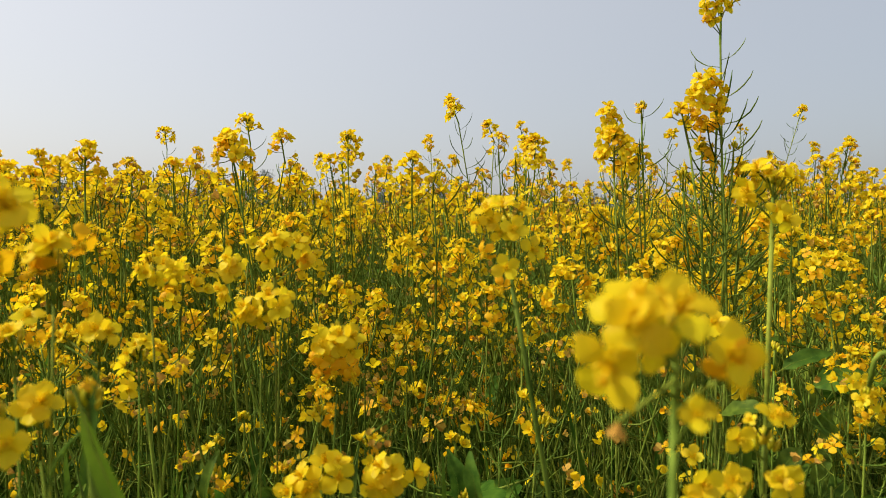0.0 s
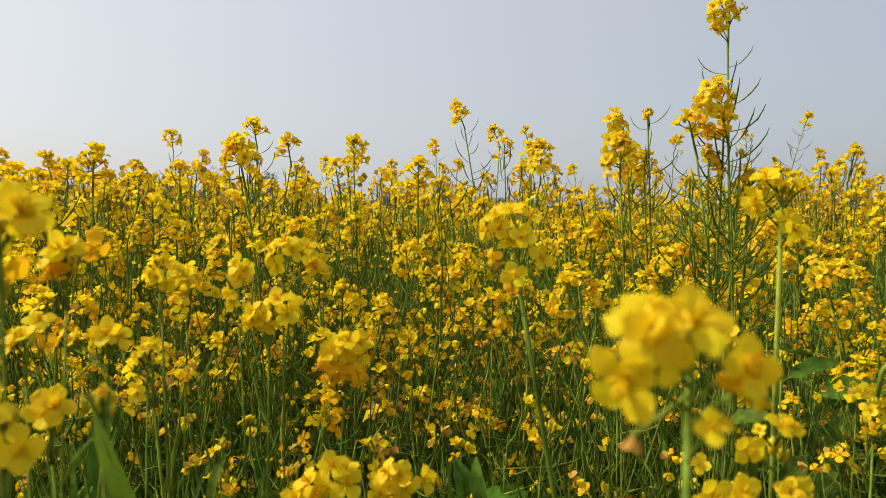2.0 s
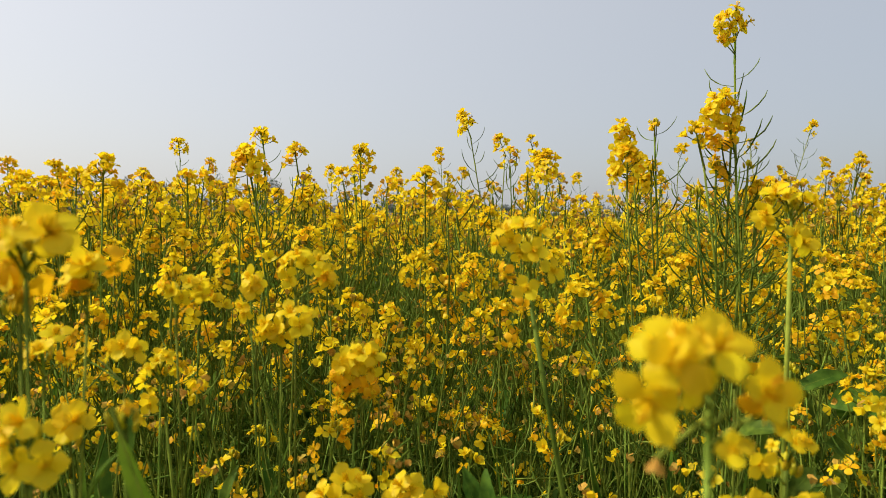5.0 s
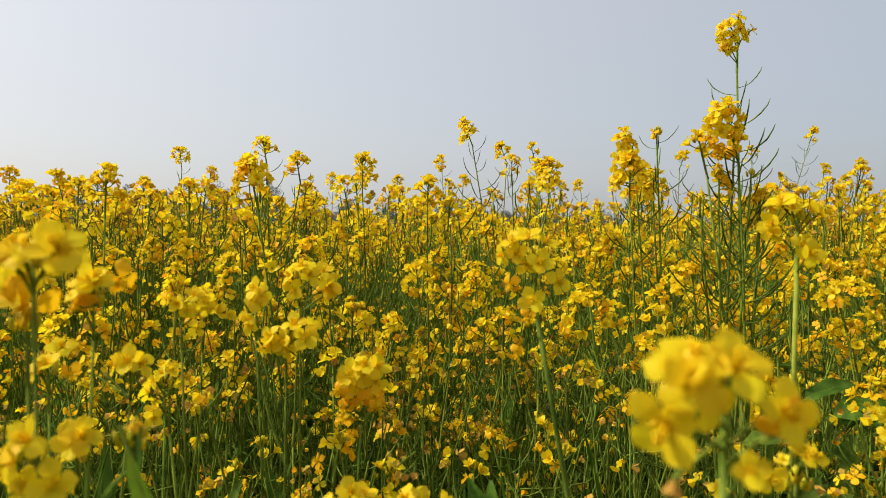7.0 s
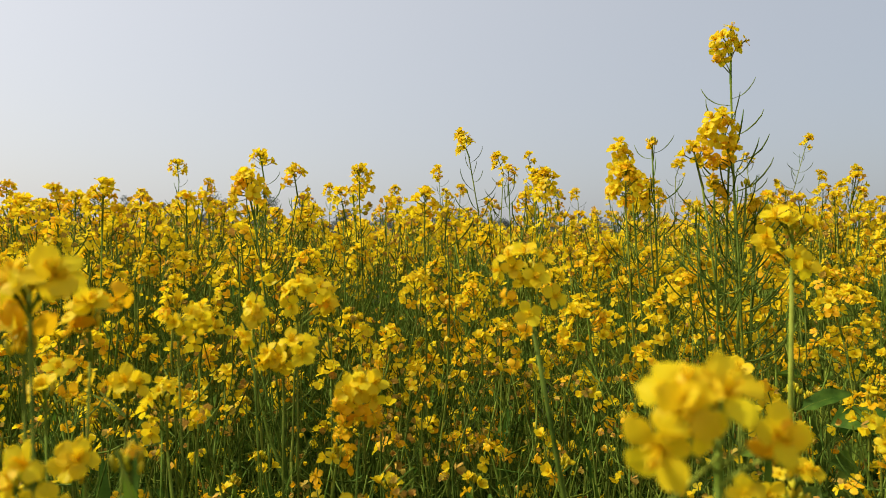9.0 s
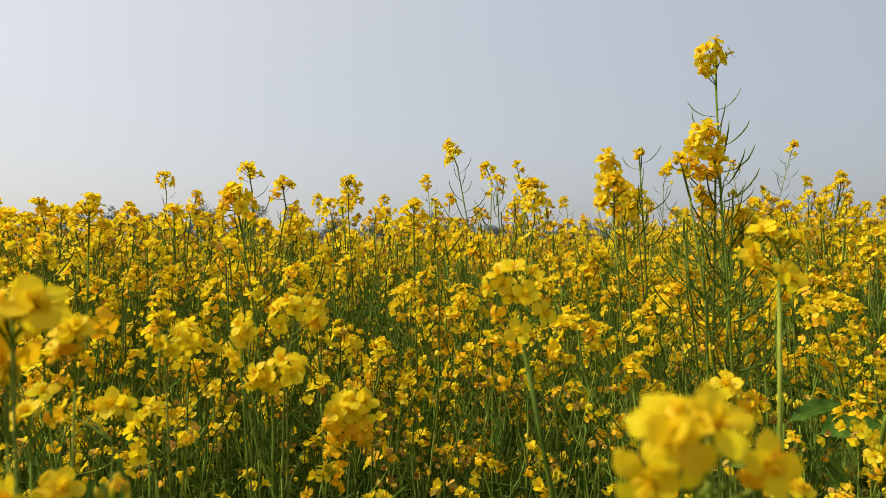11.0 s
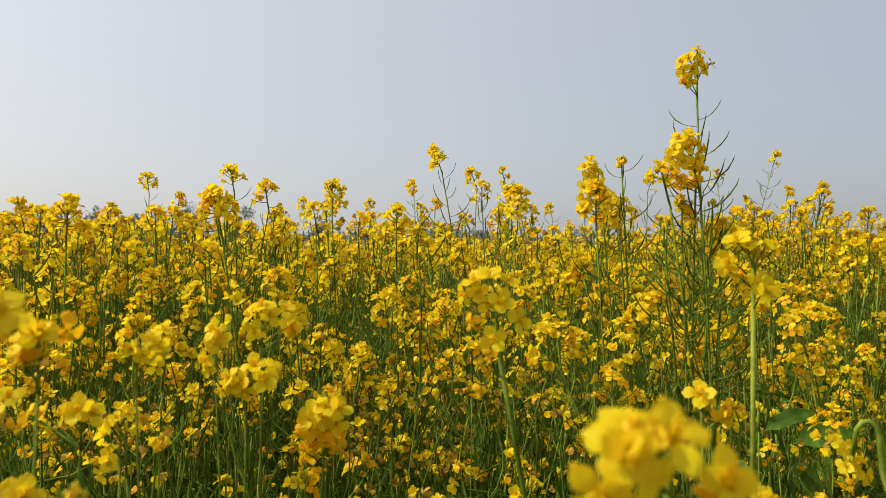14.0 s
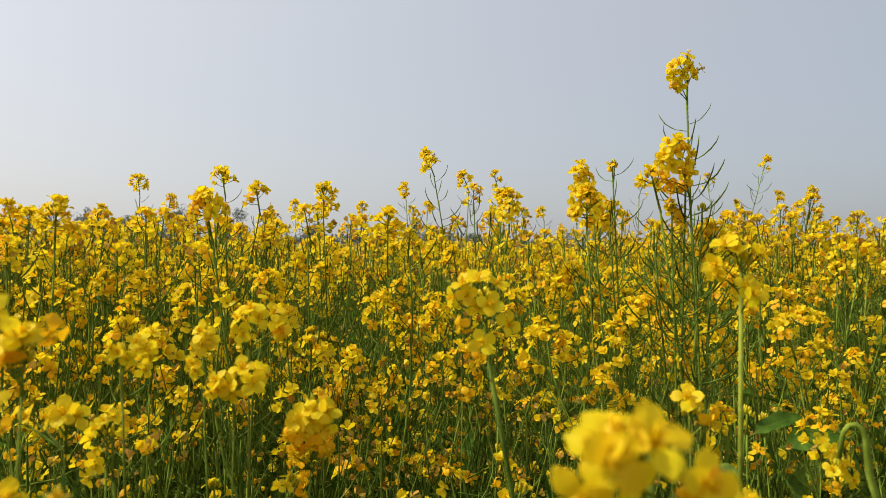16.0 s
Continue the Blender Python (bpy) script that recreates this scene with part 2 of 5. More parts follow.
def flower_geo(rng, style, nx, ny, mat=I_PETAL, centre=True):
    geo = Geo()
    a0, a1 = STYLES[style]
    skew = rng.uniform(-0.18, 0.18)
    for k in range(4):
        turn = k * math.pi / 2 + (skew if k % 2 else -skew) + rng.uniform(-0.1, 0.1)
        s = rng.uniform(0.92, 1.08)
        petal_geo(rng, nx, ny, a0 + rng.uniform(-8, 8), a1 + rng.uniform(-20, 20), mat, 0.0092 * s, 0.0073 * s, geo, turn)
    if centre:
        stamens_geo(rng, geo)
    return geo


def quad_flower(rng, mat, spread=0.0075):
    """A small flower for the distance: four bent petals of one face each."""
    geo = Geo()
    lift = rng.uniform(-0.3, 0.6)
    for k in range(4):
        a = k * math.pi / 2 + rng.uniform(-0.2, 0.2)
        c, s = math.cos(a), math.sin(a)
        w = 0.42 * spread
        geo.grid([[(0, 0, 0), (0.55 * spread * c - w * s, 0.55 * spread * s + w * c, lift * 0.5 * spread)],
                  [(0.55 * spread * c + w * s, 0.55 * spread * s - w * c, lift * 0.5 * spread), (1.15 * spread * c, 1.15 * spread * s, lift * spread)]], mat, (0.2, 0.8))
    return geo


def bud_geo(rng, geo, pos, d, size=1.0, sides=4):
    d = Vector(d).normalized()
    p = Vector(pos)
    tube(geo, [p, p + d * 0.0016 * size, p + d * 0.0038 * size, p + d * 0.0055 * size], [0.0005 * size, 0.0014 * size, 0.0012 * size, 0.0003 * size], sides, I_BUD)


def pod_geo(rng, geo, pos, az, rise, length, sides=4, thick=1.0):
    """A slim pod on its stalk, bending upwards, with a tapered beak."""
    out = Vector((math.cos(az), math.sin(az), 0))
    p = Vector(pos)
    pts, ped = [p], rng.uniform(0.010, 0.018)
    ang = rise
    few = sides < 4
    for st in ((ped, length * 0.5, length * 0.5) if few else (ped, length * 0.2, length * 0.3, length * 0.3, length * 0.2)):
        ang = min(math.pi / 2 * 0.97, ang + rng.uniform(0.12, 0.36) * (1.5 if few else 1))
        p = p + st * (math.cos(ang) * out + math.sin(ang) * Vector((0, 0, 1)))
        pts.append(p)
    r = 0.00088 * thick
    tube(geo, pts, [0.0005 * thick, 0.0007 * thick, r * 1.05, 0.0003] if few else [0.0005 * thick, 0.0006 * thick, r, r * 1.05, r * 0.85, 0.0003], sides, I_POD, ends=not few)


def head_plan(rng, n, size=1.0, droop=0.0, bloom=1.0):
    """Where the flowers of one head sit: pose, stalk foot and age (0 young, 1 old). The head's tip is at the origin, its axis along z."""
    spots = []
    bare = rng.uniform(0, 6.28)
    for k in range(n):
        s = (k + 0.5) / n
        az = k * 2.39996 + rng.uniform(-0.5, 0.5)
        if s > 0.4 and math.cos(az - bare) > 0.55 and rng.random() < 0.75:
            az += math.pi * rng.uniform(0.4, 1.2)
        depth = 0.001 + 0.027 * s * size * rng.uniform(0.6, 1.3)
        rise = radians(66 - 58 * s - 45 * droop * s + rng.uniform(-16, 16))
        ln = (0.007 + 0.0085 * min(1, s * 1.8)) * size * rng.uniform(0.85, 1.15)
        foot = Vector((0, 0, -depth - 0.006))
        d = Vector((math.cos(az) * math.cos(rise), math.sin(az) * math.cos(rise), math.sin(rise)))
        tip = foot + d * ln + Vector((0, 0, 0.002))
        face = (d * (0.9 + 0.3 * droop) + Vector((0, 0, 0.75 * (1 - s) + 0.1 - 0.5 * droop * s)) + Vector((rng.uniform(-0.45, 0.45), rng.uniform(-0.45, 0.45), rng.uniform(-0.3, 0.2)))).normalized()
        spots.append((facing(tip, face, rng.uniform(0, 1.57), bloom * rng.uniform(0.88, 1.08)), foot, tip, s))
    return spots


def head_stalks(rng, spots, size=1.0, sides=4, buds=9):
    geo = Geo()
    tube(geo, [(0, 0, -0.050 * size), (0, 0, -0.02), (0, 0, -0.002)], [0.0012, 0.0010, 0.0007], max(4, sides), I_STEM)
    for _, foot, tip, s in spots:
        mid = foot.lerp(tip, 0.55) + Vector((0, 0, -0.001))
        tube(geo, [foot, mid, tip], [0.0005, 0.0004, 0.0006], sides, I_STEM, ends=False)
    for k in range(buds):
        a = k * 2.39996
        r = 0.0006 * math.sqrt(k) * 2.2
        d = Vector((math.cos(a) * r * 90, math.sin(a) * r * 90, 1))
        bud_geo(rng, geo, (r * math.cos(a), r * math.sin(a), -0.002 - 0.0005 * k), d, rng.uniform(0.8, 1.1))
    return geo


def leaf_geo(rng, length, width, lobes=0.12, nx=4, ny=9, droop=0.9, rib=True):
    """A leaf along +x from its stalk, folded along the midrib, with a wavy edge."""
    geo = Geo()
    rows, x, z, ang, avals = [], 0.0, 0.0, rng.uniform(0.5, 0.9), []
    ph = rng.uniform(0, 6.3)
    for j in range(ny + 1):
        v = j / ny
        if j:
            ang -= droop / ny * rng.uniform(0.7, 1.3)
            x += length / ny * math.cos(ang)
            z += length / ny * math.sin(ang)
        w = 0.5 * width * (0.07 if v < 0.12 else math.sin(math.pi * min(1, (v - 0.05) / 0.98) ** 0.8) ** 0.75 + 0.02)
        w *= 1 + lobes * math.sin(ph + 17 * v)
        rows.append([(x - 0.3 * abs(2 * i / nx - 1) * w * 0.2, (2 * i / nx - 1) * w, z + 0.35 * abs(2 * i / nx - 1) * w + 0.12 * w * math.sin(ph + 9 * v + 4 * i)) for i in range(nx + 1)])
        avals.append(v)
    geo.grid(rows, I_LEAF, avals)
    if rib:
        tube(geo, [(r[nx // 2][0], r[nx // 2][1], r[nx // 2][2] - 0.0006) for r in rows], [0.0016 * (1 - 0.8 * k / ny) for k in range(ny + 1)], 4, I_STEM)
    return geo


def part(name, me, parent, m=None, label=""):
    ob = new(name, me)
    ob.parent = parent
    if m is not None:
        ob.matrix_basis = m
    if label:
        tagged(ob, label)
    return ob


def base_empty(name, m):
    ob = new(name)
    ob.empty_display_size = 0.05
    ob.matrix_basis = m
    return ob


# ---------- ground ----------
def build_ground():
    rng = random.Random(5)
    bm = bmesh.new()
    edges = [-2500, -600, -150, -40, -12, -5] + [-3 + 0.25 * i for i in range(33)] + [8, 14, 40, 150, 600, 2500]
    vs = [[bm.verts.new((x, y, noise.noise((x * 2.1, y * 2.1, 0)) * 0.025 if max(abs(x), abs(y)) < 9 else 0.0)) for x in edges] for y in edges]
    for a, b in zip(vs, vs[1:]):
        for i in range(len(edges) - 1):
            bm.faces.new((a[i], a[i + 1], b[i + 1], b[i]))
    me = bpy.data.meshes.new("ground")
    bm.to_mesh(me)
    bm.free()
    me.materials.append(SOIL)
    tagged(new("ground", me), "dark brown crumbly soil under the mustard crop", "ground", kind="structure")


build_ground()

# ---------- shared flower, pod and leaf meshes ----------
R = random.Random(21)
FLOWERS = [mesh_of("flower", flower_geo(R, s, 4, 6)) for s in ("open", "cupped", "cupped", "flat", "open", "cupped")]
OLD_FLOWERS = [mesh_of("flower", flower_geo(R, s, 4, 6, I_OLD)) for s in ("drooped", "drooped", "flat")]
WITHERED = [mesh_of("withered_flower", flower_geo(R, "closed", 2, 3, I_WITHER, False))]
PETALS = [mesh_of("petal", petal_geo(R, 6, 9, a0, a1, I_PETAL, 0.0098, 0.0080)) for a0, a1 in ((60, 6), (62, -6), (52, -16), (66, 26), (55, -26), (62, 14))]
PETALS_OLD = [mesh_of("petal", petal_geo(R, 6, 9, a0, a1, I_OLD, 0.0098, 0.0074)) for a0, a1 in ((30, -60), (40, -50), (25, -70))]
STAMENS = mesh_of("stamens", stamens_geo(R, sides=5))
PODS = []
for k in range(6):
    g = Geo()
    pod_geo(R, g, (0, 0, 0), 0.0, R.uniform(-0.1, 0.35), R.uniform(0.028, 0.044), 5, 0.9)
    PODS.append(mesh_of("seed_pod", g))
LEAVES = [mesh_of("leaf", leaf_geo(R, l, w, lb)) for l, w, lb in ((0.16, 0.05, 0.15), (0.13, 0.036, 0.08), (0.20, 0.075, 0.18), (0.10, 0.022, 0.05))]
BLADES = [mesh_of("leaf", leaf_geo(R, 0.09, 0.016, 0.03, 2, 7, 0.5)), mesh_of("leaf", leaf_geo(R, 0.07, 0.012, 0.03, 2, 7, 1.0)), mesh_of("leaf", leaf_geo(R, 0.13, 0.015, 0.03, 4, 10, 0.25), PLANT_MATS[:6] + [LIT_LEAF])]


def stem_path(base, tip, bend, n=9):
    base, tip = Vector(base), Vector(tip)
    pts = []
    for i in range(n + 1):
        s = i / n
        p = base.lerp(tip, s)
        # the base rises steeply, the lean comes with height
        p.x = base.x + (tip.x - base.x) * s ** 1.7
        p.y = base.y + (tip.y - base.y) * s ** 1.7
        p += Vector((bend[0], bend[1], 0)) * math.sin(math.pi * s) + Vector((0.004 * math.sin(9 * s + base.x * 40), 0.004 * math.cos(8 * s + base.y * 40), 0)) * (1 - s)
        p += Vector((0.006 * math.sin(7 * s + base.y * 90), 0.006 * math.sin(6 * s + base.x * 70), 0)) * math.sin(math.pi * s)
        pts.append(p)
    return pts


def near_plant(seed, tip, lean=(0.0, 0.0), bend=(0.0, 0.0), size=1.0, flowers=14, pods=10, pod_from=0.06, pod_gap=0.011, droop=0.0, old=0.25,
               thick=1.0, leaves=2, petals_apart=False, extra=(), label="", tilt=(0.0, 0.0), broad=(), sides=0, withered=()):
    """A mustard plant whose top head is at tip: stem, head, single flowers, pods and leaves as parts."""
    rng = random.Random(seed)
    base = (tip[0] + lean[0], tip[1] + lean[1], 0.0)
    root = base_empty("mustard_plant", Matrix.Translation(base))
    tip = Vector(tip)
    axis = Vector((tilt[0], tilt[1], 1)).normalized()
    foot = tip - axis * 0.045 * size
    bend = (bend[0] + rng.gauss(0, 0.012), bend[1] + rng.gauss(0, 0.012))
    pts = [p - Vector(base) for p in stem_path(base, foot, bend, 14)]
    g = Geo()
    n = len(pts)
    tube(g, pts, [thick * (0.0029 - 0.0019 * (i / (n - 1)) ** 0.8) for i in range(n)], 7, I_STEM)
    part("stem", mesh_of("stem", g), root)
    spots = head_plan(rng, round(flowers * (1.25 if tip.z > 1.25 else 1.1)), size, droop, 1.0 if tip.z > 1.25 else 0.83)
    hm = facing(tip - Vector(base), axis)
    head = part("flower_head", mesh_of("flower_head", head_stalks(rng, spots, size, 4, 10)), root, hm)
    placed = [(m, s, None) for m, _, _, s in spots]
    inv = hm.inverted()
    for (ex, ey, ez, dx, dy, dz, es, *age) in extra:
        p = Vector((ex, ey, ez)) - Vector(base)
        placed.append((inv @ facing(p, (dx, dy, dz), rng.uniform(0, 1.5), es), 0.4, age[0] if age else 0.0))
        g = Geo()
        a, b = inv @ p, Vector((0, 0, max(-0.12, (inv @ p).z - 0.012)))
        tube(g, [b, b.lerp(a, 0.5) + Vector((0, 0, 0.001)), a], [0.0006, 0.0005, 0.0007], 5, I_STEM)
        part("flower_stalk", mesh_of("flower_stalk", g), root, hm)
    for (ex, ey, ez, dx, dy, dz, es) in withered:
        p = Vector((ex, ey, ez)) - Vector(base)
        g = Geo()
        a, b = inv @ p, Vector((0, 0, (inv @ p).z + 0.004))
        tube(g, [b, b.lerp(a, 0.5), a], [0.0006, 0.0005, 0.0007], 5, I_STEM)
        part("flower_stalk", mesh_of("flower_stalk", g), root, hm)
        part("withered_flower", WITHERED[0], root, facing(p, (dx, dy, dz), 0.5, es), "withered brown flower")
    for m, s, age in placed:
        aged = rng.random() < (old * (0.3 + 1.4 * s) if age is None else age)
        if petals_apart:
            fl = part("flower", STAMENS, root, hm @ m @ Matrix.Scale(0.89, 4))
            for k in range(4):
                turn = k * math.pi / 2 + rng.uniform(-0.15, 0.15)
                part("petal", rng.choice(PETALS_OLD if aged else PETALS), fl, Matrix.Rotation(turn, 4, 'Z') @ Matrix.Scale(rng.uniform(0.93, 1.07), 4))
        else:
            part("flower", rng.choice(OLD_FLOWERS if aged else FLOWERS), head, m)
    # pods up the stalk below the head
    for k in range(pods):
        d = pod_from * size + k * pod_gap * rng.uniform(0.8, 1.2)
        acc, i = 0.0, n - 1
        while i > 0 and acc + (pts[i] - pts[i - 1]).length < d - 0.045 * size:
            acc += (pts[i] - pts[i - 1]).length
            i -= 1
        seg = (pts[i] - pts[i - 1])
        p = pts[i] - seg.normalized() * max(0.0, d - 0.045 * size - acc)
        part("seed_pod", rng.choice(PODS), root, Matrix.Translation(p) @ Matrix.Rotation(k * 2.4 + rng.uniform(-0.4, 0.4), 4, 'Z') @ Matrix.Scale(min(1.0, 0.65 + 0.05 * k), 4))
    for k in range(leaves):
        s = rng.uniform(0.35, 0.72)
        i = int(s * (n - 1))
        me = rng.choice(LEAVES if s < 0.55 else LEAVES[1:2] + LEAVES[3:] + BLADES)
        part("leaf", me, root, Matrix.Translation(pts[i]) @ Matrix.Rotation(rng.uniform(0, 6.28), 4, 'Z') @ Matrix.Scale(rng.uniform(0.7, 1.0), 4))
    for k in range(sides):
        z0 = tip.z * rng.uniform(0.62, 0.82)
        p0 = min(pts, key=lambda q: abs(q.z - z0))
        az = rng.uniform(0, 6.28)
        top_z = tip.z - rng.uniform(0.03, 0.15)
        out, rise = rng.uniform(0.03, 0.10), top_z - p0.z - 0.02
        bp = [p0 + Vector((math.cos(az) * out * f, math.sin(az) * out * f, rise * h)) + Vector((rng.gauss(0, 0.006), rng.gauss(0, 0.006), 0)) * (1 if 0 < h < 1 else 0)
              for f, h in ((0, 0), (0.4, 0.22), (0.75, 0.5), (0.92, 0.78), (1.0, 1.0))]
        tw = Geo()
        tube(tw, bp, [0.0017, 0.0015, 0.0013, 0.0011, 0.0009], 5, I_STEM)
        for j in range(rng.randint(6, 10)):
            f = 1 - 0.05 - j * 0.06
            i = min(3, int(f * 4))
            pod_geo(rng, tw, bp[i].lerp(bp[i + 1], f * 4 - i), j * 2.4 + rng.uniform(-0.4, 0.4), rng.uniform(0.2, 0.8), rng.uniform(0.022, 0.04), 4)
        part("branch", mesh_of("branch", tw), root)
        part("flower_head", rng.choice(HEADS_FULL), root, facing(bp[4] + Vector((0, 0, 0.03)), Vector((math.cos(az) * 0.15, math.sin(az) * 0.15, 1)), rng.uniform(0, 6.3), rng.uniform(0.8, 1.05)))
    for (z, az, sc, kind, *down) in broad:
        p = min(pts, key=lambda q: abs(q.z - z))
        p = Vector((p.x, p.y, z))
        part("leaf", kind, root, Matrix.Translation(p) @ Matrix.Rotation(radians(az), 4, 'Z') @ Matrix.Rotation(radians(down[0] if down else 0), 4, 'Y') @ Matrix.Rotation(radians(down[1] if len(down) > 1 else 0), 4, 'X') @ Matrix.Scale(sc, 4))
    return tagged(root, label or "tall green mustard plant topped with bright yellow flowers", "plant", "mustard plants by the path")


def leaf_at(root, mesh, pos, chord, normal, scale):
    """A leaf of the plant root, from pos along chord, its upper side towards normal."""
    x = Vector(chord).normalized()
    z = (Vector(normal) - x * Vector(normal).dot(x)).normalized()
    aim = Matrix((x, z.cross(x), z)).transposed()
    turn = (aim @ Matrix.Rotation(0.55, 3, 'Y')).to_4x4()
    part("leaf", mesh, root, Matrix.Translation(Vector(pos) - root.matrix_basis.translation) @ turn @ Matrix.Scale(scale, 4))


def nodding_shoot(seed, top):
    """A bare shoot whose tip bends over like a hook."""
    rng = random.Random(seed)
    x, y, z = top
    root = base_empty("mustard_plant", Matrix.Translation((x + 0.06, y, 0)))
    pts = [Vector((0.0, 0, 0)), Vector((0.004, 0.004, 0.4)), Vector((-0.012, 0, z - 0.20)), Vector((-0.034, 0, z - 0.09)), Vector((-0.052, 0, z - 0.03))]
    pts += [Vector((-0.060 + 0.0060 * math.cos(a), 0.001 * a, z - 0.012 + 0.010 * math.sin(a))) for a in (0.2, 0.8, 1.4, 2.0, 2.6, 3.1)] + [Vector((-0.0668, 0.004, z - 0.022))]
    g = Geo()
    n = len(pts)
    tube(g, pts, [0.0023 - 0.0010 * i / (n - 1) for i in range(n)], 8, I_STEM)
    part("stem", mesh_of("stem", g), root)
    b = Geo()
    for k in range(5):
        bud_geo(rng, b, pts[-1] + Vector((rng.gauss(0, 0.001), rng.gauss(0, 0.001), 0)), (rng.gauss(0, 0.5), rng.gauss(0, 0.5), -1), 0.8)
    part("bud", mesh_of("bud", b), root, None, "green closed buds")
    part("leaf", BLADES[1], root, Matrix.Translation(pts[2]) @ Matrix.Rotation(0.6, 4, 'Z') @ Matrix.Scale(0.7, 4))
    return tagged(root, "bare mustard shoot with a hooked nodding tip", "plant", "mustard plants by the path")


def head_mesh(rng, n, nx, ny, size, withered, centre=True, bloom=1.0):
    spots = head_plan(rng, n, size, rng.uniform(0, 0.4), bloom)
    g = head_stalks(rng, spots, size, 3, 5)
    for m, _, _, s in spots:
        x = rng.random()
        if x < withered * (0.4 + s):
            fg = flower_geo(rng, "closed", 1, 2, I_WITHER, False)
        else:
            st = rng.choice(("open", "flat", "cupped", "cupped", "cupped"))
            fg = flower_geo(rng, st, nx, ny, I_OLD if rng.random() < 0.20 * (0.5 + s) else I_PETAL, False)
        g.add(fg, m)
        if centre:
            bud_geo(rng, g, m.translation, m.to_3x3() @ Vector((0, 0, 1)), 0.8, 3)
    return mesh_of("flower_head", g)


RH = random.Random(77)
HEADS_FULL = [head_mesh(RH, n, 2, 4, s, w) for n, s, w in ((14, 1.0, 0.18), (11, 0.9, 0.28), (16, 1.1, 0.18), (9, 0.8, 0.36))]
HEADS_POOR = [head_mesh(RH, n, 2, 4, s, w, True, 0.80) for n, s, w in ((7, 0.8, 0.5), (5, 0.8, 0.3), (8, 0.9, 0.7))]
HEADS_FAR = [head_mesh(RH, n, 1, 3, s, w, False) for n, s, w in ((14, 1.0, 0.12), (11, 0.9, 0.22), (15, 1.1, 0.12), (8, 0.8, 0.4))]


# ---------- single plants by the path: x, y, z of the head, lean of the base in x, size, number of flowers, pods ----------
SKYLINE = [
    (-0.044, 1.273, 1.450, 0.16, 0.85, 11, 12), (-0.335, 1.153, 1.405, 0.08, 0.80, 8, 14), (-0.655, 1.637, 1.452, 0.02, 0.95, 12, 5),
    (0.876, 1.925, 1.542, -0.06, 0.80, 10, 14), (0.075, 1.145, 1.372, 0.00, 1.15, 16, 5), (-0.210, 1.289, 1.395, 0.05, 1.25, 17, 4),
    (-0.273, 0.882, 1.347, 0.02, 1.05, 16, 6), (-0.298, 1.198, 1.390, 0.04, 0.95, 10, 8), (0.481, 1.747, 1.458, -0.05, 0.85, 10, 8),
    (0.029, 1.475, 1.442, 0.05, 0.85, 10, 9), (-0.089, 1.869, 1.460, 0.05, 0.85, 10, 7),
]
SKYLINE_FAR = [
    (-0.094, 1.046, 1.340, 0.03, 0.95, 13, 7), (0.126, 1.781, 1.480, 0.05, 0.70, 8, 9), (-0.375, 1.925, 1.420, 0.0, 0.9, 11, 5),
    (-0.224, 2.197, 1.436, 0.02, 0.85, 11, 6), (-0.028, 2.032, 1.425, 0.02, 1.0, 12, 5), (-0.781, 1.744, 1.395, 0.0, 0.9, 10, 5),
    (-0.467, 0.972, 1.345, 0.03, 1.10, 15, 6), (-0.731, 1.311, 1.372, 0.02, 1.0, 13, 5), (-0.626, 1.748, 1.420, 0.0, 0.85, 10, 5),
    (0.965, 2.035, 1.458, -0.05, 0.9, 11, 9), (1.004, 1.933, 1.460, -0.05, 0.85, 10, 9), (0.960, 1.926, 1.416, -0.05, 0.95, 11, 5),
]
SKYLINE_EDGE = [
    (0.267, 1.918, 1.405, 0.0, 0.8, 9, 7), (0.828, 1.60, 1.350, 0.0, 0.95, 12, 6), (-0.936, 1.5, 1.395, 0.0, 1.0, 12, 6), (-0.776, 1.3, 1.350, 0.0, 1.0, 12, 5),
    (-0.629, 1.2, 1.350, 0.0, 1.0, 13, 5), (0.170, 1.05, 1.350, 0.03, 1.0, 13, 8), (0.171, 1.15, 1.268, 0.0, 1.1, 13, 5), (0.215, 1.1, 1.262, 0.0, 1.1, 13, 5),
    (-0.213, 1.3, 1.265, 0.0, 1.0, 13, 4), (-0.234, 1.2, 1.282, 0.0, 1.0, 12, 4), (-0.036, 1.1, 1.230, 0.0, 1.1, 12, 5), (-0.003, 1.2, 1.292, 0.0, 1.0, 12, 4),
]
MIDDLE_LEFT = [
    (-0.426, 1.1, 1.258, 0.0, 1.0, 11, 4), (-0.472, 1.1, 1.260, 0.0, 1.1, 12, 4), (-0.303, 1.0, 1.262, 0.0, 1.0, 11, 4), (-0.475, 1.0, 1.248, 0.02, 1.0, 12, 5),
    (-0.277, 0.712, 1.236, 0.01, 0.95, 9, 4), (-0.248, 0.70, 1.230, 0.02, 0.9, 9, 4), (-0.437, 0.80, 1.232, 0.0, 0.95, 11, 5), (-0.389, 0.75, 1.203, 0.0, 0.75, 6, 5),
    (-0.444, 0.842, 1.170, 0.0, 0.75, 6, 4), (-0.421, 0.85, 1.150, 0.0, 0.75, 6, 5), (-0.399, 0.80, 1.136, 0.0, 0.75, 6, 5),
    (-0.288, 0.925, 1.106, 0.0, 0.7, 6, 4), (-0.228, 0.772, 1.096, 0.0, 0.75, 7, 4), (-0.250, 0.77, 1.074, 0.0, 0.7, 6, 4),
]
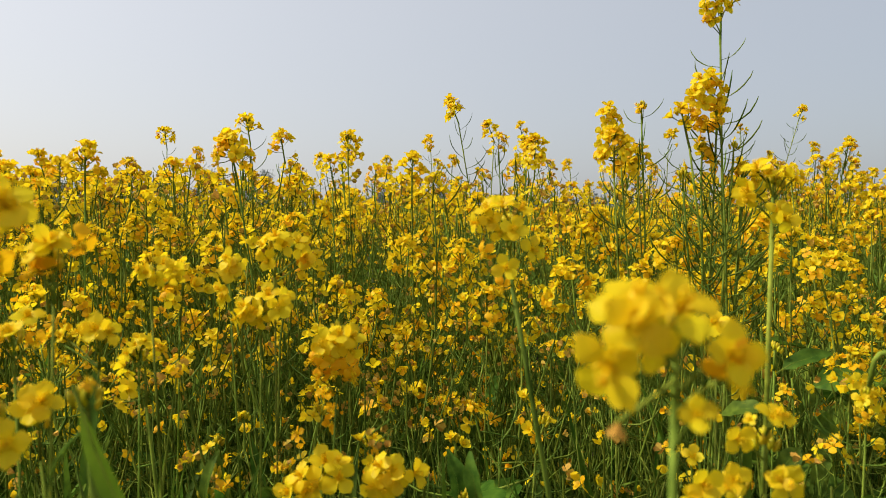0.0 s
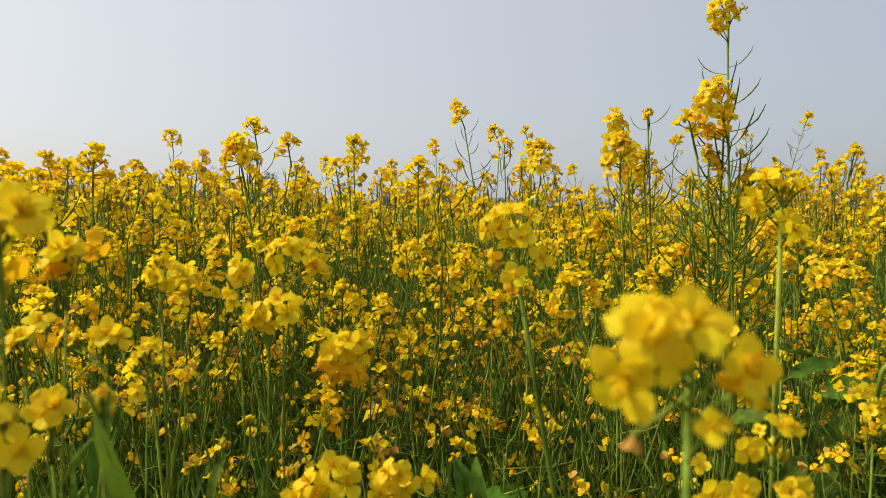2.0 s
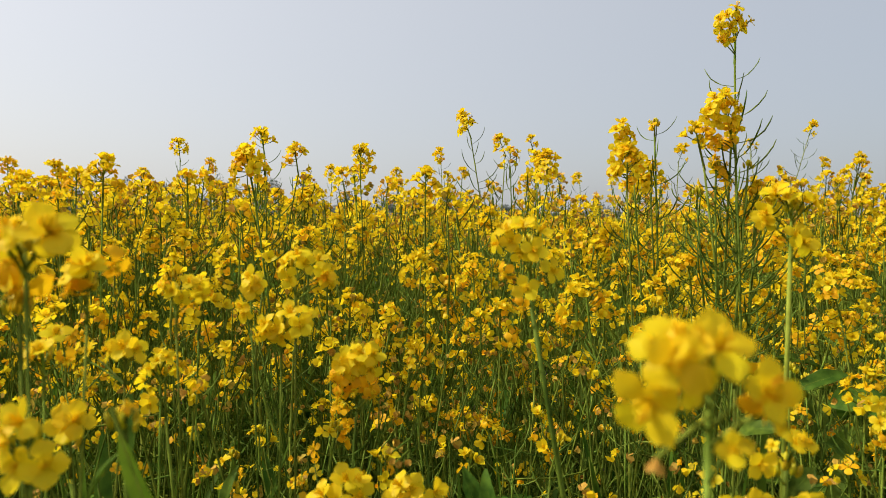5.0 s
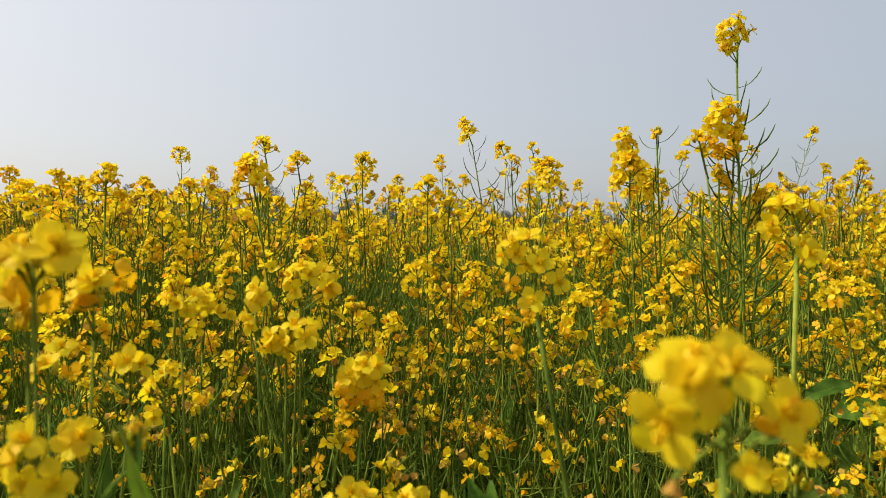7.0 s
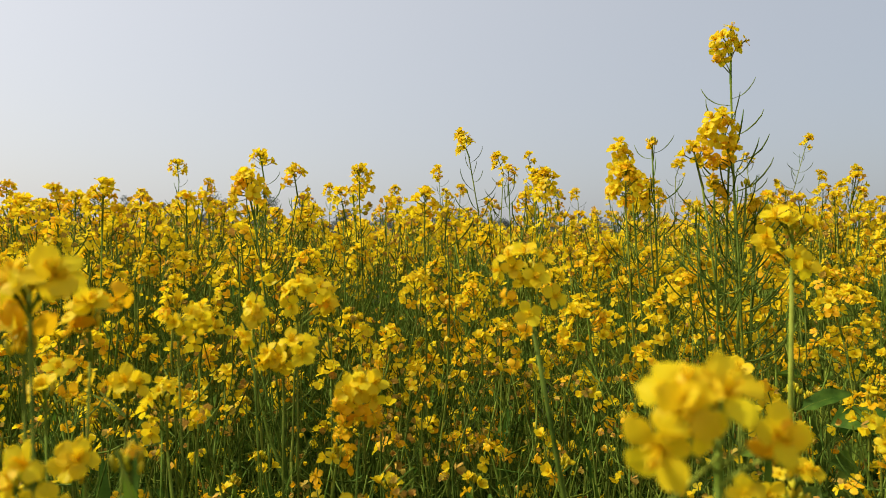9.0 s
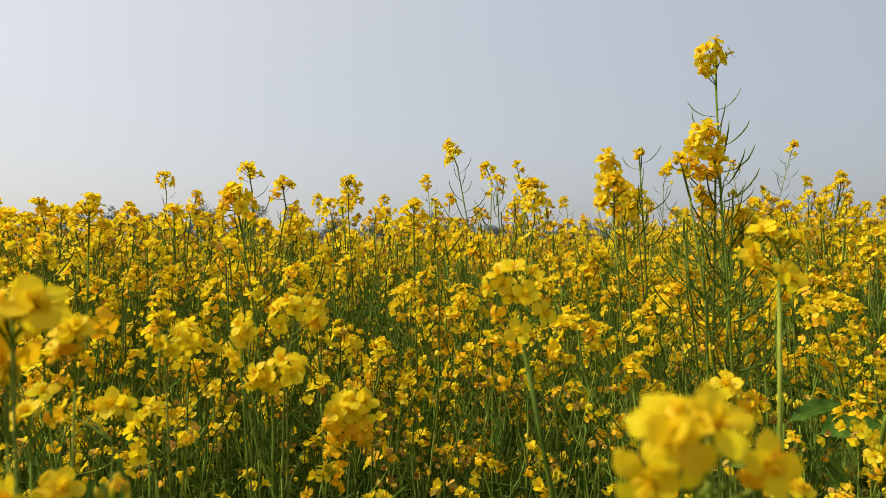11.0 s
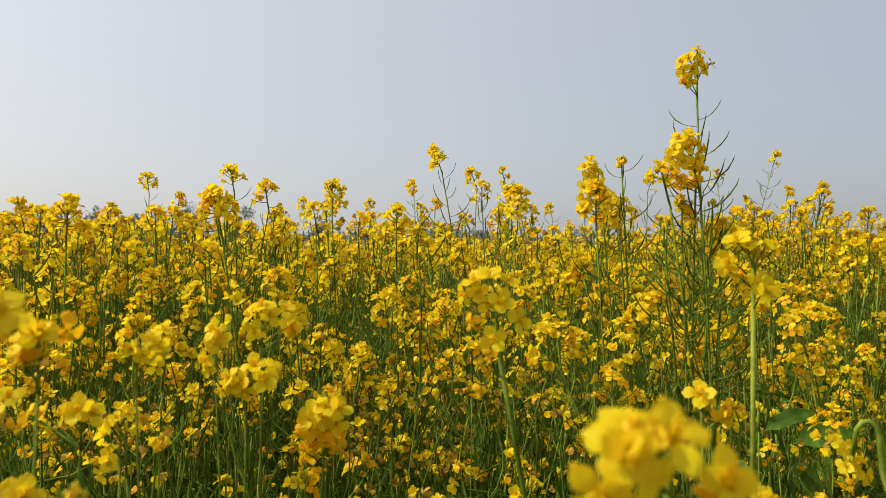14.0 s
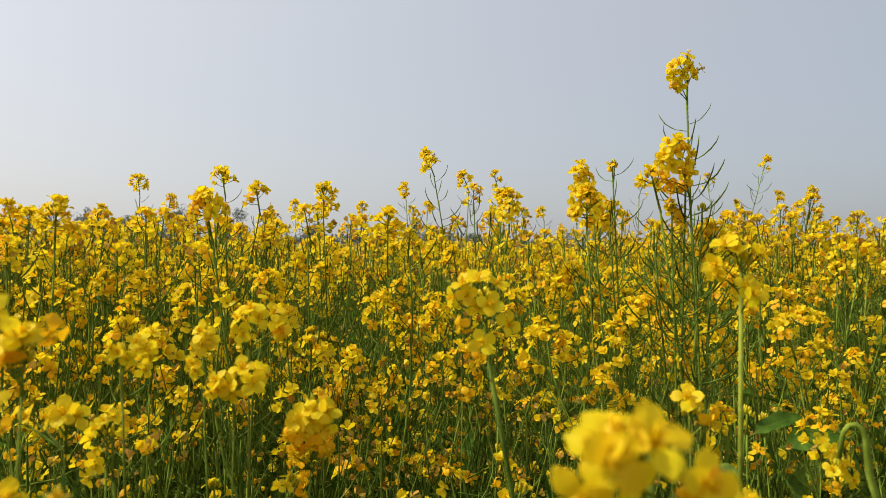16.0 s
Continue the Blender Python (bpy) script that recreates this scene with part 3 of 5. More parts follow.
MIDDLE = [
    (-0.098, 1.039, 1.234, 0.0, 0.9, 8, 4), (0.179, 0.876, 1.242, 0.02, 1.0, 12, 5), (0.064, 0.825, 1.222, 0.04, 1.15, 14, 6), (-0.010, 0.892, 1.190, 0.0, 1.1, 13, 5),
    (-0.043, 0.965, 1.156, 0.0, 0.9, 9, 4), (-0.101, 0.934, 1.140, 0.0, 0.9, 9, 4), (-0.030, 0.786, 1.100, 0.03, 0.8, 7, 3), (0.108, 0.794, 1.178, 0.02, 1.0, 11, 5),
    (0.095, 0.80, 1.122, 0.0, 0.8, 7, 4), (0.019, 0.80, 1.104, 0.0, 0.7, 6, 4), (0.022, 0.70, 1.114, -0.02, 0.8, 7, 3), (-0.149, 0.70, 1.122, 0.0, 0.9, 9, 4),
    (-0.146, 0.72, 1.132, 0.0, 0.7, 6, 3), (-0.109, 0.68, 1.106, 0.0, 0.9, 8, 4),
]
MIDDLE_RIGHT = [
    (0.138, 0.85, 1.200, 0.0, 1.0, 10, 5), (0.216, 0.90, 1.196, 0.0, 1.0, 11, 5), (0.279, 0.80, 1.228, 0.0, 0.9, 9, 5), (0.318, 0.842, 1.188, 0.02, 1.1, 12, 5),
    (0.495, 1.093, 1.200, 0.0, 1.1, 13, 5), (0.409, 0.918, 1.154, 0.0, 1.05, 12, 5), (0.286, 0.75, 1.152, 0.02, 1.0, 11, 4), (0.278, 0.729, 1.112, 0.02, 1.0, 11, 4),
    (0.310, 0.90, 1.250, 0.0, 1.0, 12, 5), (0.330, 1.0, 1.262, 0.0, 1.0, 12, 5), (0.565, 1.2, 1.245, 0.0, 1.1, 13, 5), (0.815, 1.28, 1.335, 0.0, 1.1, 14, 5), (0.60, 1.05, 1.285, 0.0, 1.0, 12, 5), (0.318, 1.0, 1.176, 0.0, 1.0, 11, 5),
]
MIDDLE_BACK = [
    (0.193, 0.950, 1.234, 0.0, 0.95, 12, 4), (0.240, 1.000, 1.251, 0.0, 0.95, 12, 4), (0.226, 0.900, 1.201, 0.0, 0.95, 10, 4),
    (0.158, 0.920, 1.211, 0.0, 0.95, 10, 4), (0.279, 0.950, 1.208, 0.0, 0.95, 11, 4), (0.414, 1.000, 1.217, 0.0, 0.95, 12, 4),
    (0.345, 0.900, 1.180, 0.0, 0.95, 11, 4), (0.409, 0.950, 1.183, 0.0, 0.95, 12, 4), (0.177, 1.050, 1.246, 0.0, 0.95, 11, 4),
    (0.372, 1.050, 1.224, 0.0, 0.95, 12, 4), (0.126, 1.050, 1.245, 0.0, 0.95, 10, 4), (-0.100, 1.100, 1.235, 0.0, 0.95, 11, 4),
]
MIDDLE_DEEP = [
    (-0.032, 0.850, 1.187, 0.0, 0.95, 9, 4), (0.052, 0.800, 1.217, 0.0, 0.95, 12, 4), (0.089, 0.850, 1.204, 0.0, 0.95, 8, 4), (-0.104, 0.950, 1.236, 0.0, 0.95, 10, 4),
    (-0.035, 1.000, 1.227, 0.0, 0.95, 11, 4), (0.061, 1.000, 1.240, 0.0, 0.95, 11, 4), (0.196, 1.000, 1.241, 0.0, 0.95, 12, 4), (0.307, 1.050, 1.224, 0.0, 0.95, 12, 4),
]
seed = 1000
for rows in (SKYLINE, SKYLINE_FAR, SKYLINE_EDGE, MIDDLE_LEFT, MIDDLE, MIDDLE_RIGHT, MIDDLE_BACK, MIDDLE_DEEP):
    for (px, py, pz, lean, size, nf, npod) in rows:
        seed += 1
        wob = random.Random(seed)
        if pz < 1.125:                    # small late heads low in the crop
            nf, size = max(3, nf // 2), size * 0.85
        slant = (lean + wob.gauss(0, 0.05), 0.04) if pz > 1.3 else (lean + wob.gauss(0, 0.17), 0.04 + wob.gauss(0, 0.07))
        near_plant(seed, (px, py, pz), slant, (0.0, 0.0) if pz > 1.3 else (wob.gauss(0, 0.035), wob.gauss(0, 0.03)), size, nf, npod, thick=0.9 if pz > 1.3 else 0.58, droop=wob.uniform(0.05, 0.4) if pz > 1.2 else 0.4, old=0.12 if pz > 1.3 else 0.25, leaves=1,
                   tilt=(-2.0 * lean + wob.gauss(0, 0.15), wob.gauss(0, 0.15)), sides=(3 if py < 1.6 else 2) if pz > 1.3 else 0)

# the tallest plant and its companions
near_plant(2001, (0.2148, 0.8600, 1.4822), (0.01, 0.0), (0.015, 0.0), 1, 0, 28, petals_apart=True, pod_from=0.065, pod_gap=0.0085, old=0.06, droop=0.3, thick=1.0, label="tallest mustard plant with a high flower head and slim curved pods",
           extra=((0.2120, 0.8527, 1.4840, 0.1, -0.45, 0.9, 1.1), (0.2036, 0.8530, 1.4764, -0.4, -0.65, 0.6, 1.05), (0.2129, 0.8534, 1.4724, 0.2, -0.9, 0.2, 1.1),
                  (0.1973, 0.8526, 1.4732, -0.8, -0.45, 0.3, 1), (0.2251, 0.8525, 1.4718, 0.8, -0.45, 0.1, 0.75, 0.5), (0.1978, 0.8529, 1.4648, -0.6, -0.65, -0.4, 1),
                  (0.2040, 0.8529, 1.4551, -0.3, -0.65, -0.6, 0.95, 0.5), (0.2180, 0.8530, 1.4673, 0.5, -0.75, -0.2, 0.95), (0.1965, 0.8524, 1.4537, -0.7, -0.45, -0.5, 0.7, 0.6),
                  (0.2070, 0.8533, 1.4662, -0.1, -0.9, -0.2, 0.95, 0.3)))
near_plant(2002, (0.1959, 0.8400, 1.3945), (0.05, 0.0), (0.0, 0.0), 1.2, 2, 24, petals_apart=True, pod_gap=0.009, old=0.1, droop=0.4, thick=1.0, tilt=(-0.25, 0),
           extra=((0.1947, 0.8308, 1.3957, 0.05, -0.5, 0.85, 1.15), (0.1849, 0.8310, 1.3929, -0.4, -0.65, 0.6, 1.15), (0.2008, 0.8312, 1.3878, 0.4, -0.75, 0.4, 1.15),
                  (0.1807, 0.8310, 1.3830, -0.65, -0.6, 0.3, 1.1), (0.1908, 0.8316, 1.3849, 0, -0.97, 0.1, 1.15), (0.1785, 0.8310, 1.3764, -0.6, -0.65, -0.3, 1.1),
                  (0.1881, 0.8314, 1.3723, -0.2, -0.9, -0.2, 1.1), (0.2060, 0.8306, 1.3839, 0.8, -0.45, 0.1, 0.95), (0.1995, 0.8311, 1.3677, 0.3, -0.75, -0.4, 1, 0.6),
                  (0.1819, 0.8309, 1.3583, -0.4, -0.65, -0.5, 0.9, 1), (0.1898, 0.8310, 1.3541, 0.1, -0.75, -0.5, 0.9, 1), (0.2012, 0.8312, 1.3747, 0.4, -0.85, 0, 0.95),
                  (0.1834, 0.8307, 1.3481, -0.2, -0.6, -0.7, 0.8, 1)))
near_plant(2003, (0.172, 0.845, 1.368), (0.08, 0.0), (0.0, 0.0), 0.85, 7, 18, old=0.4, droop=0.6, tilt=(-0.25, 0))
near_plant(2004, (0.195, 0.850, 1.335), (0.05, 0.0), (0.0, 0.0), 0.8, 5, 18, old=0.5, droop=0.3)
near_plant(2005, (0.235, 0.850, 1.315), (-0.03, 0.0), (0.0, 0.0), 0.9, 9, 14, old=0.4, droop=0.3)
near_plant(2006, (0.1416, 0.9950, 1.3893), (0.06, 0.0), (0.01, 0.0), 1, 2, 10, petals_apart=True, old=0.08, droop=0.6, tilt=(-0.3, 0),
           extra=((0.1386, 0.9857, 1.3923, 0.1, -0.45, 0.9, 1.15), (0.1324, 0.9860, 1.3855, -0.5, -0.6, 0.6, 1.15), (0.1432, 0.9862, 1.3809, 0.45, -0.75, 0.4, 1.15),
                  (0.1362, 0.9865, 1.3755, -0.1, -0.95, 0.1, 1.15), (0.1490, 0.9856, 1.3779, 0.8, -0.45, 0.2, 0.95), (0.1318, 0.9861, 1.3622, -0.6, -0.65, 0.1, 1.1),
                  (0.1409, 0.9865, 1.3565, 0.1, -0.9, 0.2, 1.1), (0.1534, 0.9859, 1.3540, 0.7, -0.6, 0.2, 1), (0.1290, 0.9860, 1.3478, -0.6, -0.65, -0.3, 1.05),
                  (0.1374, 0.9863, 1.3438, 0, -0.9, -0.3, 1, 0.4), (0.1247, 0.9860, 1.3345, -0.5, -0.7, -0.3, 1, 0.4), (0.1489, 0.9860, 1.3425, 0.5, -0.7, -0.3, 0.95)))
near_plant(2007, (0.142, 0.973, 1.362), (0.05, 0.0), (0.0, 0.0), 1.05, 18, 8, old=0.1, droop=0.3)
near_plant(2008, (0.178, 1.000, 1.345), (0.02, 0.0), (0.0, 0.0), 0.9, 10, 14, old=0.3)

near_plant(2009, (0.208, 0.848, 1.374), (0.0, 0.0), (0.0, 0.0), 0.6, 4, 13, old=0.4, droop=0.4)
near_plant(2010, (0.178, 0.990, 1.398), (0.02, 0.0), (0.0, 0.0), 0.4, 1, 14, pod_from=0.03, old=1.0, label="tall mustard plant gone to seed, with slim pods")
near_plant(2011, (0.222, 0.842, 1.335), (-0.02, 0.0), (0.01, 0.0), 0.3, 0, 12, pod_from=0.02, pod_gap=0.012, label="tall mustard plant gone to seed, with slim pods")
near_plant(2012, (0.178, 0.852, 1.310), (0.05, 0.0), (0.0, 0.0), 0.3, 0, 10, pod_from=0.02, pod_gap=0.012, label="tall mustard plant gone to seed, with slim pods")
near_plant(2013, (0.236, 0.855, 1.290), (-0.03, 0.0), (0.0, 0.0), 0.3, 0, 8, pod_from=0.02, pod_gap=0.012, label="tall mustard plant gone to seed, with slim pods")
# the nearest plants, with single petals
near_plant(3001, (-0.0011, 0.3620, 1.2451), (0.0, 0.01), (0.0, 0.0), 0.5, 0, 0, petals_apart=True, droop=0.3, old=0.0, leaves=0, thick=1.0, label="mustard flower head close to the path, broad yellow petals",
           extra=((-0.0069, 0.3448, 1.2488, 0.15, -0.55, 0.8, 1.03), (-0.0151, 0.3447, 1.2505, -0.15, -0.55, 0.8, 0.9), (-0.0179, 0.3447, 1.2479, -0.65, -0.5, 0.45, 0.97),
                  (-0.0171, 0.3411, 1.2464, -0.15, -0.9, 0.3, 0.9), (-0.0133, 0.3450, 1.2432, 0.4, -0.85, -0.2, 0.84), (-0.0205, 0.3451, 1.2379, -0.5, -0.75, -0.4, 1.1),
                  (0.0060, 0.3492, 1.2390, 0.15, -0.95, 0.2, 0.88), (0.0074, 0.3507, 1.2345, 0.35, -0.5, -0.75, 0.95, 1), (-0.0001, 0.3506, 1.2255, -0.3, -0.8, 0.3, 0.53)),
           withered=((-0.0192, 0.3440, 1.2259, -0.2, -0.3, -0.9, 0.42),))
near_plant(3002, (-0.2015, 0.4200, 1.2683), (-0.03, 0.0), (0.0, 0.0), 0.6, 0, 0, petals_apart=True, droop=0.3, old=0.0, leaves=0, thick=0.55,
           extra=((-0.1939, 0.4028, 1.2702, -0.3, -0.5, 0.8, 1.1), (-0.1833, 0.4030, 1.2709, 0.2, -0.6, 0.75, 1.16), (-0.1826, 0.4027, 1.2707, 0.7, -0.5, 0.3, 0.95),
                  (-0.1970, 0.4030, 1.2680, -0.6, -0.6, 0.3, 1.05)))
near_plant(3024, (-0.2143, 0.4360, 1.2476), (-0.03, 0.0), (0.0, 0.0), 0.5, 0, 0, petals_apart=True, droop=0.3, old=0.0, leaves=0, thick=0.55, label="mustard plant with a drooping orange-yellow flower",
           extra=((-0.2111, 0.4309, 1.2508, 0.05, -0.45, -0.75, 1.35, 1), (-0.2113, 0.4314, 1.2619, -0.2, -0.8, -0.2, 1.1, 0.6), (-0.2141, 0.4312, 1.2567, -0.4, -0.7, 0.1, 1)))
near_plant(3003, (-0.2055, 0.4250, 1.2052), (-0.02, 0.02), (0.0, 0.0), 0.6, 0, 0, petals_apart=True, droop=0.3, old=0.0, leaves=0, thick=0.55,
           extra=((-0.1980, 0.4111, 1.2110, -0.3, -0.75, 0.5, 1), (-0.2024, 0.4110, 1.2046, -0.5, -0.8, 0.1, 0.9), (-0.1902, 0.4112, 1.1977, 0.35, -0.85, 0.25, 1),
                  (-0.1984, 0.4113, 1.1967, -0.1, -0.9, 0.2, 0.95)))
near_plant(3025, (-0.2153, 0.4670, 1.1911), (0.02, 0.0), (0.0, 0.0), 0.4, 0, 0, petals_apart=True, droop=0.3, old=0.0, leaves=0, thick=0.55,
           extra=((-0.2102, 0.4561, 1.1951, 0.1, -0.75, 0.6, 1.05), (-0.2070, 0.4555, 1.1980, 0.6, -0.4, 0.6, 0.9)))
near_plant(3026, (-0.2077, 0.4670, 1.2536), (0.04, 0.0), (-0.01, 0.0), 0.4, 0, 0, petals_apart=True, droop=0.3, old=0.0, leaves=0, thick=0.55,
           extra=((-0.2032, 0.4558, 1.2553, -0.2, -0.5, 0.8, 1.1), (-0.2014, 0.4556, 1.2576, 0.5, -0.4, 0.7, 1), (-0.2058, 0.4559, 1.2533, -0.5, -0.6, -0.2, 0.9, 0.8),
                  (-0.2079, 0.4557, 1.2490, -0.3, -0.6, -0.6, 0.8, 1), (-0.1963, 0.4660, 1.2579, 0.5, -0.6, -0.3, 1, 0.6)))
shoot = near_plant(3023, (-0.1655, 0.4120, 1.2152), (0.05, 0.02), (0.0, 0.0), 0.4, 0, 0, petals_apart=True, droop=0.3, old=0.0, leaves=0, thick=1.0, label="young mustard shoot with closed buds and a long leaf",
           extra=((-0.1589, 0.4001, 1.2198, 0.1, -0.3, 0.9, 0.35, 1),),
           broad=((1.203, -150, 0.35, BLADES[1], 60), (1.195, 110, 0.3, BLADES[0], -20)))
leaf_at(shoot, BLADES[2], (-0.1678, 0.4080, 1.2168), (0.52, -0.1, -0.85), (-0.3, -0.95, 0.0), 0.54)
near_plant(3004, (0.1297, 0.5800, 1.2883), (0.004, 0.0), (0.0, 0.0), 0.6, 0, 0, petals_apart=True, droop=0.3, old=0.0, leaves=0, thick=1.3, label="mustard plant with a few widely spread yellow flowers",
           extra=((0.1181, 0.5755, 1.2921, -0.3, -0.35, 0.9, 1.1), (0.1137, 0.5757, 1.2822, -0.75, -0.5, -0.1, 1), (0.1239, 0.5756, 1.2890, 0, -0.4, 0.85, 1.05),
                  (0.1340, 0.5755, 1.2888, 0.65, -0.35, 0.6, 1.05), (0.1304, 0.5684, 1.2658, 0.05, -0.97, 0.1, 1), (0.1135, 0.5756, 1.2768, -0.6, -0.5, -0.4, 0.8),
                  (0.1302, 0.5761, 1.2695, 0.1, -0.8, 0.4, 0.9), (0.1389, 0.5754, 1.2875, 0.8, -0.3, 0.2, 0.95)))
near_plant(3005, (-0.0168, 0.5870, 1.2664), (0.085, 0.0), (0.025, 0.0), 0.7, 0, 0, petals_apart=True, droop=0.3, old=0.0, leaves=0, thick=1.4, label="mustard plant with an arching yellow flower head",
           extra=((-0.0299, 0.5756, 1.2705, -0.5, -0.4, 0.75, 1), (-0.0223, 0.5756, 1.2724, -0.05, -0.4, 0.9, 1.05), (-0.0129, 0.5756, 1.2706, 0.5, -0.4, 0.7, 1),
                  (-0.0357, 0.5755, 1.2639, -0.9, -0.45, -0.1, 0.85), (-0.0228, 0.5759, 1.2591, -0.25, -0.6, -0.5, 0.9, 0.3), (-0.0167, 0.5703, 1.2599, 0.1, -0.92, 0.25, 1),
                  (-0.0320, 0.5757, 1.2470, -0.5, -0.6, -0.6, 0.85, 0.4), (-0.0207, 0.5704, 1.2392, 0.05, -0.97, 0.1, 1), (-0.0226, 0.5758, 1.2282, -0.1, -0.7, -0.7, 0.85, 1),
                  (-0.0058, 0.5761, 1.2487, 0.5, -0.8, 0.1, 1, 0.2), (-0.0283, 0.5760, 1.2651, -0.3, -0.7, 0.2, 0.85), (-0.0287, 0.5759, 1.2079, 0.05, -0.7, -0.3, 0.7, 0.3)))
near_plant(3006, (-0.1176, 0.5940, 1.2030), (0.03, 0.0), (-0.03, 0.0), 0.7, 0, 0, petals_apart=True, droop=0.3, old=0.0, leaves=0, thick=0.55, label="mustard plant with a drooping yellow and orange flower head",
           extra=((-0.1229, 0.5832, 1.1951, -0.35, -0.85, 0.3, 1), (-0.1144, 0.5828, 1.1994, 0, -0.6, 0.8, 1), (-0.1076, 0.5829, 1.1987, 0.55, -0.6, 0.5, 1),
                  (-0.1163, 0.5833, 1.1944, 0.1, -0.95, 0.15, 1), (-0.1233, 0.5831, 1.1897, -0.5, -0.8, -0.2, 1), (-0.1086, 0.5831, 1.1904, 0.5, -0.8, -0.2, 0.95, 0.5),
                  (-0.1173, 0.5833, 1.1864, -0.1, -0.95, -0.2, 0.95, 0.4), (-0.1249, 0.5829, 1.1792, -0.45, -0.7, -0.5, 0.95, 1), (-0.1176, 0.5831, 1.1786, 0, -0.8, -0.6, 1, 1),
                  (-0.1083, 0.5829, 1.1806, 0.4, -0.7, -0.6, 1, 1), (-0.1263, 0.5826, 1.1742, -0.4, -0.5, -0.8, 0.85, 1), (-0.1068, 0.5826, 1.1751, 0.4, -0.5, -0.8, 0.9, 1),
                  (-0.1302, 0.5827, 1.1849, -0.7, -0.6, -0.3, 0.85, 0.6)))
near_plant(3007, (-0.1584, 0.6120, 1.2520), (0.02, 0.0), (0.0, 0.0), 0.6, 0, 0, petals_apart=True, droop=0.3, old=0.0, leaves=0, thick=0.55,
           extra=((-0.1546, 0.6007, 1.2548, 0, -0.45, 0.85, 1.03), (-0.1611, 0.6007, 1.2494, -0.6, -0.5, 0.5, 0.93), (-0.1595, 0.6012, 1.2415, -0.1, -0.85, -0.2, 0.88),
                  (-0.1506, 0.6008, 1.2497, 0.5, -0.6, 0.4, 0.88), (-0.1461, 0.6206, 1.2508, 0.3, -0.5, 0.8, 0.88), (-0.1425, 0.6211, 1.2418, 0.5, -0.7, 0.2, 0.98, 0.3),
                  (-0.1401, 0.6208, 1.2382, 0.6, -0.6, -0.3, 0.88, 0.4)))
near_plant(3008, (-0.1858, 0.6120, 1.2344), (0.03, 0.0), (0.0, 0.0), 0.5, 0, 0, petals_apart=True, droop=0.3, old=0.0, leaves=0, thick=0.55,
           extra=((-0.1830, 0.6010, 1.2415, -0.3, -0.75, 0.5, 0.92), (-0.1816, 0.6012, 1.2347, 0.1, -0.95, 0.1, 0.92), (-0.1868, 0.6008, 1.2241, -0.7, -0.6, 0.2, 0.92),
                  (-0.1852, 0.6010, 1.2210, -0.4, -0.85, -0.2, 0.87), (-0.1794, 0.6007, 1.2386, 0.5, -0.6, 0.4, 0.78)))
near_plant(3009, (-0.1653, 0.6040, 1.2146), (0.01, 0.0), (0.0, 0.0), 0.6, 0, 0, petals_apart=True, droop=0.3, old=0.0, leaves=0, thick=0.55,
           extra=((-0.1573, 0.5927, 1.2209, 0, -0.5, 0.85, 1.05), (-0.1499, 0.5873, 1.2150, 0.15, -0.97, 0, 1), (-0.1647, 0.5932, 1.2121, -0.35, -0.8, 0.3, 1),
                  (-0.1713, 0.5928, 1.2145, -0.6, -0.6, 0.4, 0.95), (-0.1709, 0.5929, 1.2107, -0.5, -0.8, -0.3, 0.85, 0.3), (-0.1478, 0.5926, 1.2184, 0.7, -0.5, 0.5, 0.9),
                  (-0.1621, 0.5930, 1.2074, -0.1, -0.8, -0.5, 0.85), (-0.1756, 0.5925, 1.2080, -0.7, -0.5, -0.3, 0.7, 0.6)))
near_plant(3012, (-0.2097, 0.5570, 1.2388), (0.01, 0.0), (0.0, 0.0), 0.5, 0, 0, petals_apart=True, droop=0.3, old=0.0, leaves=0, thick=0.55,
           extra=((-0.2062, 0.5458, 1.2384, -0.4, -0.8, 0.4, 0.68), (-0.1978, 0.5454, 1.2432, 0.2, -0.45, 0.85, 0.68), (-0.2018, 0.5459, 1.2363, 0, -0.9, -0.2, 0.65),
                  (-0.1930, 0.5457, 1.2405, 0.55, -0.7, -0.1, 0.68, 0.4), (-0.1910, 0.5456, 1.2369, 0.4, -0.7, -0.5, 0.61, 0.5), (-0.2105, 0.5454, 1.2408, -0.7, -0.4, 0.4, 0.58)))
near_plant(3013, (-0.2251, 0.5320, 1.2119), (-0.03, 0.0), (0.0, 0.0), 0.4, 0, 0, petals_apart=True, droop=0.3, old=0.0, leaves=0, thick=0.55,
           extra=((-0.2203, 0.5210, 1.2135, 0, -0.7, 0.65, 0.99), (-0.2259, 0.5206, 1.2118, -0.7, -0.5, 0.4, 0.85), (-0.2145, 0.5205, 1.2124, 0.7, -0.4, 0.5, 0.81),
                  (-0.2535, 0.5507, 1.2049, -0.5, -0.6, 0.6, 0.81), (-0.2606, 0.5506, 1.2045, -0.6, -0.5, 0.4, 0.77)))
near_plant(3015, (-0.2539, 0.5120, 1.2159), (0.02, 0.0), (0.0, 0.0), 0.5, 0, 0, petals_apart=True, droop=0.3, old=0.0, leaves=0, thick=0.55,
           extra=((-0.2478, 0.5008, 1.2160, 0, -0.6, 0.75, 0.9), (-0.2512, 0.5009, 1.2131, -0.6, -0.7, 0.2, 0.85, 0.5), (-0.2588, 0.5306, 1.2183, 0.3, -0.5, 0.8, 0.85),
                  (-0.2367, 0.5007, 1.2120, 0.4, -0.7, -0.5, 0.72, 1)))
